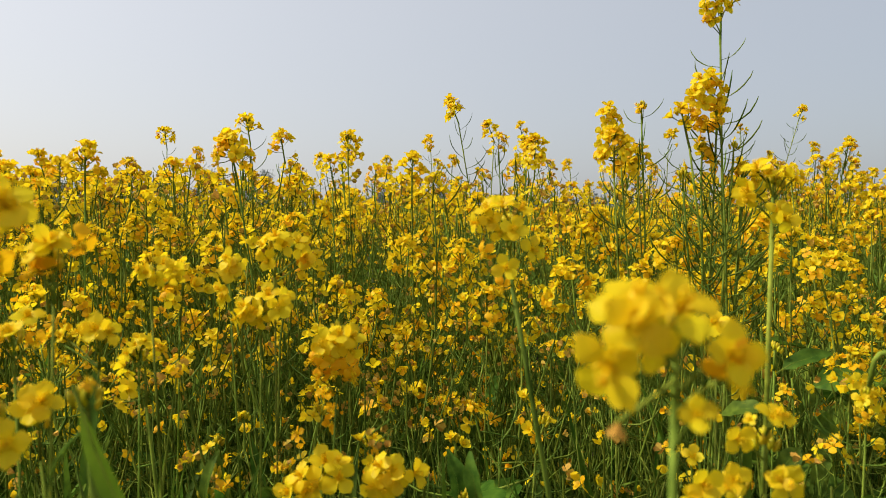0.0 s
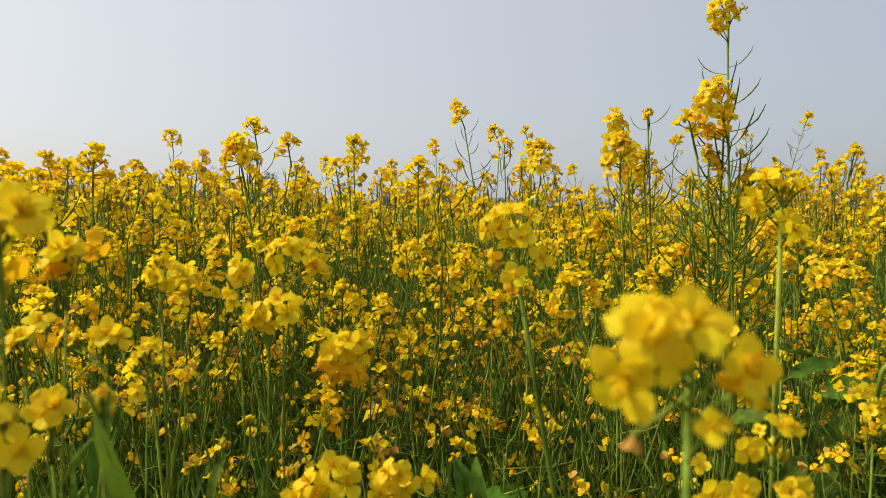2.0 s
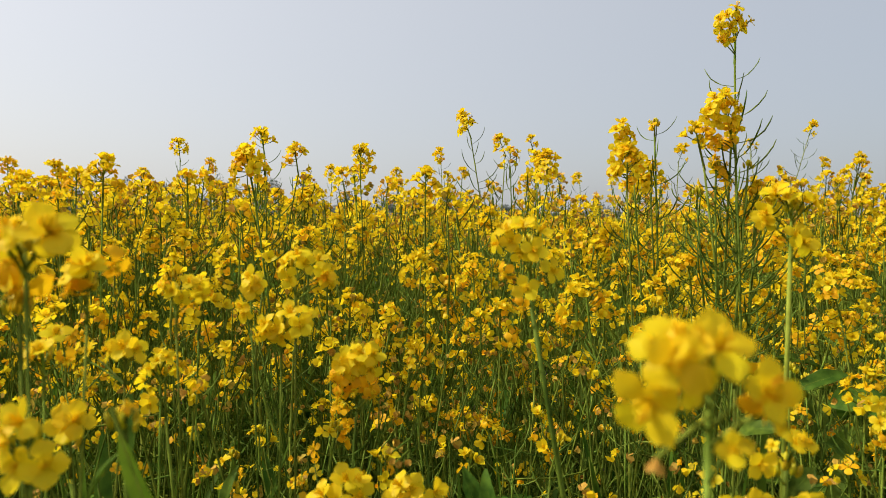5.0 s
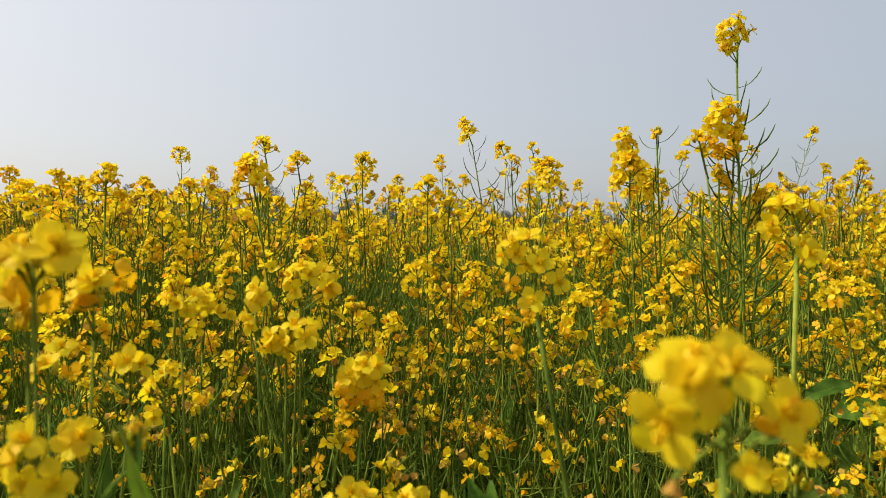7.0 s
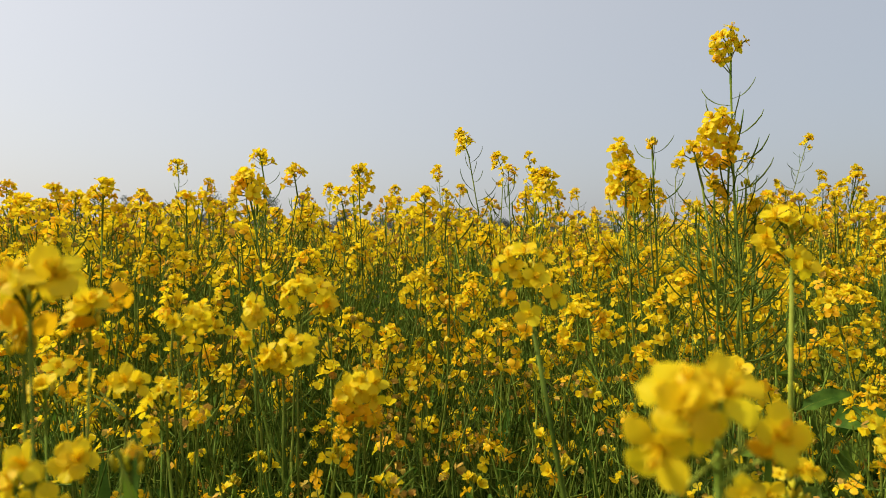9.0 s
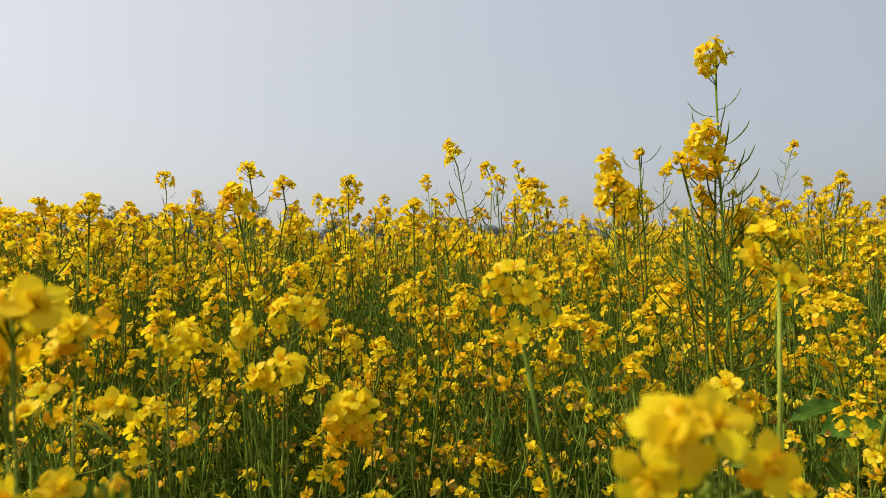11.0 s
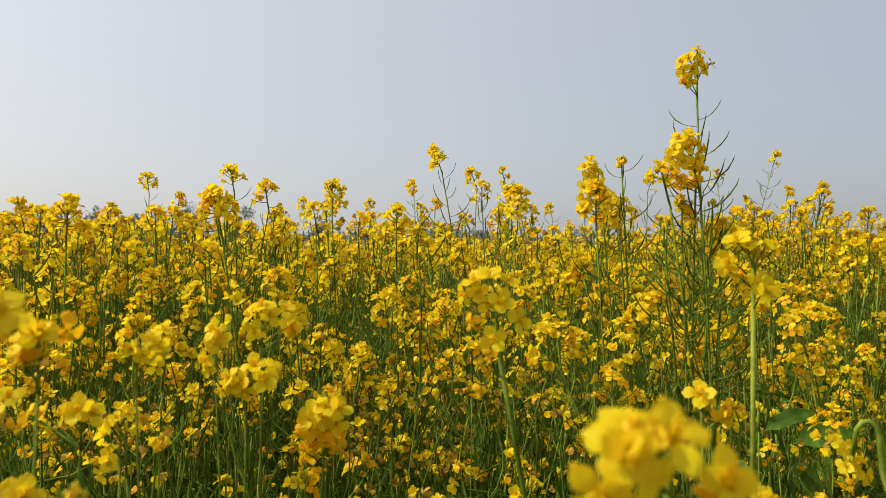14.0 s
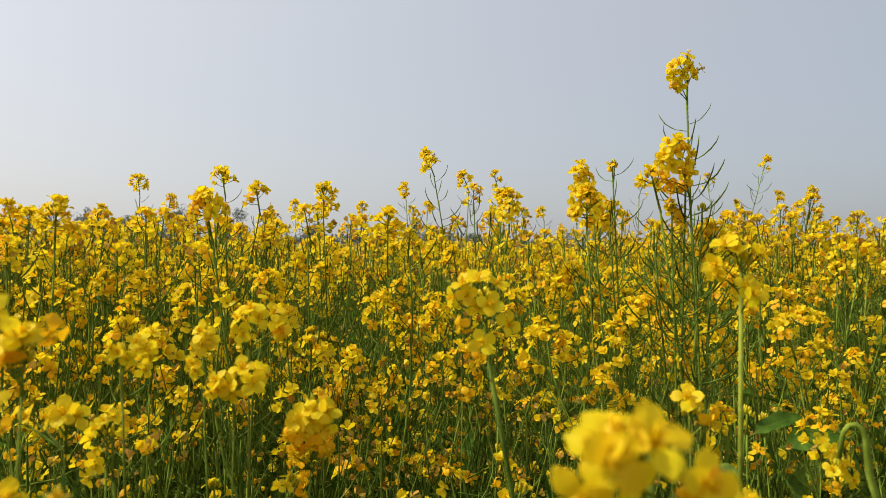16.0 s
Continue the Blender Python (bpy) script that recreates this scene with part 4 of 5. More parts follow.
near_plant(3016, (-0.2432, 0.6120, 1.1849), (0.0, 0.0), (0.0, 0.0), 0.5, 0, 0, petals_apart=True, droop=0.3, old=0.0, leaves=0, thick=0.55,
           extra=((-0.2396, 0.6004, 1.1900, 0, -0.5, 0.85, 0.61), (-0.2437, 0.6007, 1.1855, -0.5, -0.7, 0.2, 0.61), (-0.2339, 0.6004, 1.1925, 0.5, -0.5, 0.6, 0.61),
                  (-0.2287, 0.6006, 1.1845, 0.5, -0.8, -0.1, 0.54), (-0.2437, 0.6006, 1.1747, -0.3, -0.8, -0.4, 0.54)))
near_plant(3017, (-0.1204, 0.5570, 1.1304), (0.02, 0.0), (0.0, 0.0), 0.5, 0, 0, petals_apart=True, droop=0.3, old=0.0, leaves=0, thick=0.55,
           extra=((-0.1098, 0.5464, 1.1312, 0.25, -0.85, 0.45, 1.19), (-0.1212, 0.5465, 1.1269, -0.2, -0.9, 0.35, 1.19), (-0.1284, 0.5457, 1.1323, -0.6, -0.5, 0.6, 0.97),
                  (-0.1166, 0.5457, 1.1401, 0, -0.5, 0.85, 1.08), (-0.1351, 0.5461, 1.1242, -0.6, -0.7, 0.3, 1.08), (-0.1260, 0.5463, 1.1237, -0.3, -0.9, 0.1, 1.03),
                  (-0.1111, 0.5454, 1.1393, 0.4, -0.3, 0.85, 0.92)))
near_plant(3018, (-0.0842, 0.5600, 1.1282), (0.02, 0.0), (0.0, 0.0), 0.5, 0, 0, petals_apart=True, droop=0.3, old=0.0, leaves=0, thick=0.55,
           extra=((-0.0828, 0.5492, 1.1337, 0.05, -0.8, 0.6, 1.12), (-0.0883, 0.5487, 1.1365, -0.6, -0.55, 0.6, 0.97), (-0.0801, 0.5492, 1.1293, 0.4, -0.85, 0.2, 0.97),
                  (-0.0703, 0.5488, 1.1329, 0.75, -0.6, 0.2, 0.97), (-0.0921, 0.5494, 1.1250, -0.4, -0.9, 0.2, 1.12), (-0.0866, 0.5494, 1.1236, 0.1, -0.95, 0.1, 1.02)),
           withered=((-0.0884, 0.5480, 1.1460, -0.2, -0.4, 0.8, 0.42), (-0.0849, 0.5480, 1.1469, 0.2, -0.4, 0.8, 0.4), (-0.0920, 0.5480, 1.1475, -0.2, -0.4, 0.8, 0.4), (-0.0934, 0.5480, 1.1535, -0.2, -0.4, 0.8, 0.4),))
near_plant(3019, (0.0784, 0.4800, 1.1765), (0.0, 0.0), (0.0, 0.0), 0.5, 0, 0, petals_apart=True, droop=0.3, old=0.0, leaves=0, thick=0.55,
           extra=((0.0638, 0.4712, 1.1781, -0.1, -0.97, 0.1, 0.87), (0.0774, 0.4707, 1.1866, 0.1, -0.55, 0.8, 0.93), (0.0802, 0.4705, 1.1871, 0.7, -0.5, 0.4, 0.66),
                  (0.0681, 0.4702, 1.1859, -0.5, -0.4, 0.7, 0.38)))
near_plant(3020, (0.0656, 0.4780, 1.1610), (0.01, 0.0), (0.0, 0.0), 0.4, 0, 0, petals_apart=True, droop=0.3, old=0.0, leaves=0, thick=0.55,
           extra=((0.0628, 0.4710, 1.1613, -0.1, -0.9, 0.4, 0.81), (0.0602, 0.4707, 1.1582, -0.6, -0.7, 0.2, 0.66)))
near_plant(3021, (0.0523, 0.4750, 1.1594), (0.01, 0.0), (0.0, 0.0), 0.4, 0, 0, petals_apart=True, droop=0.3, old=0.0, leaves=0, thick=0.55,
           extra=((0.0481, 0.4663, 1.1616, 0.05, -0.97, 0.2, 0.95), (0.0444, 0.4659, 1.1562, -0.4, -0.8, 0.2, 0.76)))
near_plant(3022, (0.0863, 0.4750, 1.1606), (0.01, 0.0), (0.0, 0.0), 0.4, 0, 0, petals_apart=True, droop=0.3, old=0.0, leaves=0, thick=0.55,
           extra=((0.0802, 0.4664, 1.1611, 0.05, -0.95, 0.3, 1.05), (0.0777, 0.4655, 1.1630, -0.5, -0.5, 0.7, 0.7)))
near_plant(3027, (0.0963, 0.5720, 1.2039), (0.0, 0.0), (0.0, 0.0), 0.4, 0, 0, petals_apart=True, droop=0.3, old=0.0, leaves=0, thick=0.55,
           extra=((0.0899, 0.5611, 1.2094, -0.15, -0.75, 0.65, 1.1), (0.0936, 0.5607, 1.2091, 0.6, -0.6, 0.5, 0.85), (0.1030, 0.5610, 1.1967, 0.3, -0.6, -0.5, 1, 0.4),
                  (0.0801, 0.5609, 1.1371, -0.2, -0.8, 0.4, 0.75)))
near_plant(3028, (0.2070, 0.6120, 1.1622), (0.01, 0.0), (0.0, 0.0), 0.5, 0, 3, petals_apart=True, droop=0.3, old=0.0, leaves=0, thick=0.55,
           extra=((0.1959, 0.6009, 1.1679, -0.1, -0.95, 0.2, 0.71), (0.1965, 0.6006, 1.1566, -0.6, -0.6, 0.3, 0.68), (0.2019, 0.6008, 1.1578, 0.3, -0.8, 0.5, 0.71),
                  (0.2089, 0.6010, 1.1501, 0.3, -0.9, 0.1, 0.75), (0.1989, 0.6008, 1.1436, -0.2, -0.8, -0.4, 0.68, 0.4), (0.2066, 0.6003, 1.1594, 0.6, -0.4, 0.6, 0.6)))
# a nodding shoot without flowers
nodding_shoot(3029, (0.1900, 0.5700, 1.1936))
near_plant(3014, (-0.254, 0.644, 1.185), (0.02, 0.0), (0.0, 0.0), 1.0, 8, 0, droop=0.8, old=0.2, leaves=0)

# plants with broad leaves that show between the stems
low = near_plant(3037, (0.196, 0.704, 1.169), (0.0, 0.0), (0.0, 0.0), 0.4, 0, 0, leaves=0, thick=0.6, label="young mustard plant with pale green pointed leaves")
leaf_at(low, LEAVES[1], (0.1957, 0.7000, 1.1485), (0.86, -0.1, 0.48), (-0.35, -0.6, 0.7), 0.36)
leaf_at(low, LEAVES[0], (0.1957, 0.7000, 1.1185), (-0.5, 0.5, -0.1), (-0.3, -0.5, 0.8), 0.3)
low = near_plant(3038, (-0.039, 0.666, 1.071), (0.0, 0.0), (0.0, 0.0), 0.4, 0, 0, leaves=0, thick=0.6, label="low mustard plant with upright rounded leaves")
leaf_at(low, LEAVES[1], (-0.0287, 0.6600, 1.0607), (-0.26, 0.0, 0.95), (-0.35, -0.9, 0.1), 0.33)
leaf_at(low, LEAVES[0], (-0.0442, 0.6700, 1.0561), (-0.08, 0.1, 0.95), (0.5, -0.8, 0.2), 0.28)
low = near_plant(3039, (-0.200, 0.604, 1.101), (0.0, 0.0), (0.0, 0.0), 0.4, 0, 0, leaves=0, thick=0.6, label="low mustard plant with upright narrow leaves")
leaf_at(low, LEAVES[3], (-0.2000, 0.6000, 1.0905), (0.05, 0.0, 0.99), (-0.4, -0.9, 0.0), 0.36)
low = near_plant(3040, (0.264, 0.806, 1.138), (0.0, 0.0), (0.0, 0.0), 0.4, 0, 0, leaves=0, thick=0.6, label="young mustard plant with broad dark green leaves")
leaf_at(low, LEAVES[2], (0.2736, 0.8000, 1.1083), (0.7, -0.2, 0.3), (-0.3, -0.6, 0.7), 0.3)
leaf_at(low, LEAVES[2], (0.2736, 0.8000, 1.0783), (0.8, 0.3, -0.3), (-0.2, -0.7, 0.6), 0.34)
leaf_at(low, LEAVES[0], (0.2736, 0.8000, 1.0583), (-0.6, -0.2, -0.5), (-0.3, -0.8, 0.4), 0.34)
near_plant(3030, (0.46, 1.06, 1.14), (0.0, 0.0), (0.0, 0.0), 0.8, 5, 4, leaves=2, broad=((1.06, 170, 0.7, LEAVES[0]), (1.00, 20, 0.7, LEAVES[2]), (0.95, -80, 0.8, LEAVES[2]), (0.90, 200, 0.9, LEAVES[2])))
near_plant(3031, (0.40, 0.98, 1.10), (0.0, 0.0), (0.0, 0.0), 0.7, 4, 4, leaves=2, broad=((1.04, -100, 0.6, LEAVES[0]), (0.98, 60, 0.7, LEAVES[2]), (0.93, 190, 0.8, LEAVES[2])))
near_plant(3032, (-0.045, 0.76, 1.08), (0.0, 0.0), (0.0, 0.0), 0.6, 3, 3, leaves=2, broad=((1.02, -70, 0.5, LEAVES[2]), (1.00, -125, 0.5, LEAVES[2]), (0.95, 60, 0.7, LEAVES[2])))
near_plant(3033, (-0.208, 0.64, 1.10), (0.0, 0.0), (0.0, 0.0), 0.5, 2, 2, leaves=1, broad=((1.05, -80, 0.45, LEAVES[1], -40), (0.99, 40, 0.6, LEAVES[0])))
near_plant(3034, (-0.168, 0.67, 1.09), (0.0, 0.0), (0.0, 0.0), 0.5, 2, 2, leaves=1, broad=((1.04, -100, 0.5, LEAVES[1], -35), (0.96, 170, 0.7, LEAVES[2])))
near_plant(3035, (0.33, 0.80, 1.08), (0.0, 0.0), (0.0, 0.0), 0.6, 3, 2, leaves=2, broad=((1.0, -90, 0.6, LEAVES[1]), (0.95, 100, 0.8, LEAVES[2]), (0.90, -10, 0.8, LEAVES[2])))
near_plant(3036, (0.16, 0.68, 1.06), (0.0, 0.0), (0.0, 0.0), 0.5, 2, 2, leaves=2, broad=((1.0, -60, 0.5, LEAVES[1]), (0.97, 150, 0.6, LEAVES[2]), (0.92, 10, 0.7, LEAVES[2])))


# ---------- the crop behind: plants built once and copied ----------
def crop_plant(seed, far, edge=False, seedy=False):
    """A branched mustard plant 1.2 m high, built at the origin."""
    rng = random.Random(seed)
    root = base_empty("mustard_plant", Matrix.Identity(4))
    h = 1.2
    top = Vector((rng.uniform(-0.06, 0.06), rng.uniform(-0.06, 0.06), h))
    pts = stem_path((0, 0, 0), top - Vector((0, 0, 0.045)), (rng.uniform(-0.05, 0.05), rng.uniform(-0.05, 0.05)), 7)
    stems, twigs = Geo(), [Geo()]
    tube(stems, pts, [0.0034 - 0.0023 * i / 7 for i in range(8)], 5, I_STEM)
    heads = [(top, Vector((rng.uniform(-0.15, 0.15), rng.uniform(-0.15, 0.15), 1)), 0)]
    lines = [pts]
    nb = rng.randint(8, 10) if edge else rng.randint(5, 7)
    for b in range(nb):
        s = rng.uniform(0.42, 0.86)
        i = s * 7
        p0 = pts[int(i)].lerp(pts[min(7, int(i) + 1)], i - int(i))
        az = b * 2.4 + rng.uniform(-0.5, 0.5)
        rise = (h - p0.z) * rng.uniform(0.55, 0.98)
        out = rng.uniform(0.05, 0.13) + 0.12 * rise
        p3 = p0 + Vector((math.cos(az) * out, math.sin(az) * out, rise))
        w1, w2 = [Vector((rng.gauss(0, 0.014), rng.gauss(0, 0.014), 0)) for _ in range(2)]
        bp = [p0, p0 + Vector((math.cos(az) * out * 0.45, math.sin(az) * out * 0.45, rise * 0.25)) + w1, p0 + Vector((math.cos(az) * out * 0.85, math.sin(az) * out * 0.85, rise * 0.62)) + w2, p3]
        twig = Geo()
        twigs.append(twig)
        tube(twig, bp, [0.0019, 0.0016, 0.0013, 0.0009], 4, I_STEM)
        lines.append(bp)
        heads.append((p3 + Vector((0, 0, 0.03)), bp[3] - bp[2], b + 1))
    twigs[0] = stems
    for ln, twig in zip(lines, twigs):
        a, b = ln[-2], ln[-1]
        for k in range(rng.randint(9, 13) if edge else rng.randint(4, 9)):
            t = 1 - k * 0.017 / (b - a).length - 0.1
            if t < -0.95:
                break
            pod_geo(rng, twig, a.lerp(b, t) if t > 0 else a.lerp(ln[-3], -t), k * 2.4 + rng.uniform(-0.5, 0.5), rng.uniform(-0.1, 0.8), rng.uniform(0.024, 0.044), 3, 1.0)
        part("stem" if twig is stems else "branch", mesh_of("branch", twig), root)
    for p, d, k in heads:
        if seedy or k and (edge or p.z < 1.06) and rng.random() < (0.85 if p.z < 1.06 else 0.6):
            continue
        pool = HEADS_FAR if far else (HEADS_FULL if p.z > 1.06 and not edge else HEADS_POOR)
        part("flower_head", rng.choice(pool), root, facing(p, Vector(d).normalized() + Vector((0, 0, 0.8)), rng.uniform(0, 6.3), rng.uniform(0.85, 1.1)))
    for k in range(4 if not far else 1):
        z = rng.uniform(0.25, 0.82)
        i = z / h * 7
        p = pts[int(i)]
        part("leaf", rng.choice(LEAVES if z < 0.6 else LEAVES[1:2] + LEAVES[3:] + BLADES), root, Matrix.Translation(p) @ Matrix.Rotation(rng.uniform(0, 6.3), 4, 'Z') @ Matrix.Scale(rng.uniform(0.7, 1.1), 4))
    return tagged(root, "branched mustard plant gone to seed, with slim green pods" if seedy else "branched mustard plant with yellow flower heads and slim green pods", "plant", "mustard plants in the crop")


def crop_height(x, y, rng):
    """How high the crop stands: lower at its trampled edge, full further in."""
    t = max(0.0, min(1.0, (y - 0.75) / 0.75))
    h = 1.05 + 0.285 * t + rng.gauss(0, 0.045) + 0.03 * noise.noise((x * 1.7, y * 1.7, 3))
    return min(h, 1.13 + 0.25 * t)


def plant_crop():
    rng = random.Random(9)
    kinds_near = [crop_plant(100 + k, False) for k in range(9)]
    kinds_far = [crop_plant(200 + k, True) for k in range(8)]
    kinds_edge = [crop_plant(400 + k, False, True) for k in range(8)]
    kinds_bare = [crop_plant(500 + k, False, True, True) for k in range(6)]
    used = set()
    spots, tries = [], 0
    while len(spots) < 242 and tries < 20000:
        tries += 1
        y = 0.70 + 2.07 * rng.random() ** 0.75
        x = -0.05 + rng.uniform(-1, 1) * (0.16 + 0.74 * (y - 0.2))
        if min(((x - a) ** 2 + (y - b) ** 2 for a, b in spots), default=1) < (0.055 if y < 1.4 else 0.085) ** 2:
            continue
        spots.append((x, y))
    spots.sort(key=lambda p: p[1])
    for x, y in spots:
        pool = kinds_bare if y < 0.9 else kinds_edge if y < 1.05 or (y < 1.2 and -0.2 < x < 0.1) else kinds_near if y < 1.38 else kinds_far
        k = rng.randrange(len(pool))
        s = crop_height(x, y, rng) / 1.2
        m = Matrix.Translation((x, y, 0)) @ Matrix.Rotation(rng.uniform(0, 6.3), 4, 'Z') @ Matrix.Rotation(rng.gauss(0, 0.15), 4, 'X')
        src = pool[k]
        if src not in used:
            used.add(src)
            src.scale = (1, 1, 1)
            src.matrix_basis = m @ Matrix.Scale(s, 4)
        else:
            ob = copy_thing(src, m)
            ob.scale = (s, s, s)
    for src in kinds_near + kinds_far + kinds_edge + kinds_bare:
        if src not in used:
            for c in list(src.children_recursive) + [src]:
                bpy.data.objects.remove(c)


plant_crop()


# ---------- tangle of thin stalks, narrow leaves and dry petals low between the plants ----------
def wander(rng, q, a, up, step, n, sway, lift=0.0):
    """Points of a thin stalk that starts at q and strays as it goes."""
    pts = [q]
    for _ in range(n):
        q = q + step * Vector((math.cos(a) * math.cos(up), math.sin(a) * math.cos(up), math.sin(up)))
        up, a = min(1.5, up + rng.gauss(lift, sway)), a + rng.gauss(0, sway * 1.6)
        pts.append(q)
    return pts


def undergrowth():
    rng = random.Random(13)
    kinds = []
    for k in range(12):
        g = Geo()
        for j in range(4):                                  # upright stalks with pods along them
            q = Vector((rng.uniform(-0.09, 0.09), rng.uniform(-0.09, 0.09), rng.uniform(0.35, 0.7)))
            pts = wander(rng, q, rng.uniform(0, 6.3), rng.uniform(1.0, 1.45), rng.uniform(0.05, 0.075), 6, 0.16, 0.03)
            r = rng.uniform(0.7, 1.0)
            tube(g, pts, [0.0019 * r, 0.0018 * r, 0.0016 * r, 0.0014 * r, 0.0012 * r, 0.0010 * r, 0.0007 * r], 4, I_STEM)
            for i in range(5):
                f = 2 + i * 0.8
                p = pts[int(f)].lerp(pts[min(6, int(f) + 1)], f % 1)
                pod_geo(rng, g, p, rng.uniform(0, 6.3), rng.uniform(-0.7, 0.5), rng.uniform(0.028, 0.055), 3, 0.95)
        for j in range(3):                                  # narrow leaves
            lf = leaf_geo(rng, rng.uniform(0.06, 0.13), rng.uniform(0.009, 0.020), 0.05, 2, 4, rng.uniform(0.2, 1.4), False)
            g.add(lf, pose(rng.uniform(-0.06, 0.06), rng.uniform(-0.06, 0.06), rng.uniform(0.5, 0.95), rng.uniform(-30, 30), rng.uniform(-70, -10), rng.uniform(0, 360)))
        for j in range(5):                                  # fresh grassy blades
            lf = leaf_geo(rng, rng.uniform(0.12, 0.24), rng.uniform(0.005, 0.009), 0.03, 2, 5, rng.uniform(0.1, 0.7), False)
            g.add(lf, pose(rng.uniform(-0.09, 0.09), rng.uniform(-0.09, 0.09), rng.uniform(0.62, 0.92), rng.uniform(-25, 25), rng.uniform(-60, -25), rng.uniform(0, 360)))
        for j in range(12):                                 # curling side shoots and long pods
            q = Vector((rng.uniform(-0.1, 0.1), rng.uniform(-0.1, 0.1), rng.uniform(0.6, 1.04)))
            pts = wander(rng, q, rng.uniform(0, 6.3), rng.uniform(-0.7, 0.5), rng.uniform(0.014, 0.032), 5, 0.30, 0.20)
            tube(g, pts, [0.0008, 0.0010, 0.0012, 0.0012, 0.0009, 0.0004], 3, rng.choice((I_POD, I_STEM)), ends=False)
        for j in range(9):                                  # broad low leaves
            lf = leaf_geo(rng, rng.uniform(0.12, 0.2), rng.uniform(0.035, 0.06), 0.12, 2, 4, rng.uniform(0.6, 1.6), False)
            g.add(lf, pose(rng.uniform(-0.06, 0.06), rng.uniform(-0.06, 0.06), rng.uniform(0.2, 0.72), rng.uniform(-20, 20), rng.uniform(-40, 10), rng.uniform(0, 360)))
        for j in range(2 if k > 5 else 0):                  # single late flowers
            q = Vector((rng.uniform(-0.1, 0.1), rng.uniform(-0.1, 0.1), rng.uniform(1.0, 1.12)))
            tube(g, wander(rng, q - Vector((0, 0, 0.12)), rng.uniform(0, 6.3), 1.4, 0.03, 4, 0.1), [0.0012, 0.0011, 0.0010, 0.0009, 0.0008], 3, I_STEM, ends=False)
            for i in range(rng.randint(1, 3)):
                g.add(flower_geo(rng, rng.choice(("open", "flat", "cupped")), 2, 3, rng.choice((I_PETAL, I_PETAL, I_OLD)), False), facing(q + Vector((rng.gauss(0, 0.008), rng.gauss(0, 0.008), 0.004)), (rng.gauss(0, 0.7), rng.gauss(0, 0.7), 0.6), 0, rng.uniform(0.7, 0.95)))
        for j in range(5 if k > 5 else 1):                  # spent flowers: small tan and orange tufts on thin stalks
            q = Vector((rng.uniform(-0.1, 0.1), rng.uniform(-0.1, 0.1), rng.uniform(0.97, 1.17)))
            tube(g, [q + Vector((rng.gauss(0, 0.02), rng.gauss(0, 0.02), -0.07)), q], [0.0010, 0.0007], 3, I_STEM, ends=False)
            for i in range(rng.randint(2, 5)):
                d = Vector((rng.gauss(0, 1), rng.gauss(0, 1), rng.uniform(-0.6, 0.5)))
                g.add(flower_geo(rng, rng.choice(("closed", "cupped", "drooped")), 1, 2, rng.choice((I_WITHER, I_OLD, I_PETAL)), False), facing(q + d.normalized() * rng.uniform(0.003, 0.012), d, 0, rng.uniform(0.45, 0.8)))
        for j in range(4):                                  # bent twigs that cross the upright stalks
            q = Vector((rng.uniform(-0.12, 0.12), rng.uniform(-0.12, 0.12), rng.uniform(0.62, 0.95)))
            pts = wander(rng, q, rng.uniform(0, 6.3), rng.uniform(0.0, 0.9), rng.uniform(0.025, 0.05), 5, 0.3, 0.06)
            tube(g, pts, [0.0016, 0.0015, 0.0014, 0.0012, 0.0010, 0.0005], 3, I_STEM, ends=False)
        kinds.append(g.arrays())
    picks, poses = [], []
    for _ in range(430):
        y = 0.60 + 1.6 * rng.random() ** 1.15
        x = -0.05 + rng.uniform(-1, 1) * (0.14 + 0.72 * (y - 0.2))
        picks.append(rng.randrange(6) if y < 0.86 else rng.randrange(3, 12))
        poses.append(Matrix.Translation((x, y, rng.uniform(-0.08, 0.05))) @ Matrix.Rotation(rng.uniform(0, 6.3), 4, 'Z'))
    ob = new("undergrowth", scatter("undergrowth", kinds, picks, poses, PLANT_MATS))
    tagged(ob, "tangle of thin green stalks and narrow leaves between the plants", "undergrowth", kind="stuff")


undergrowth()


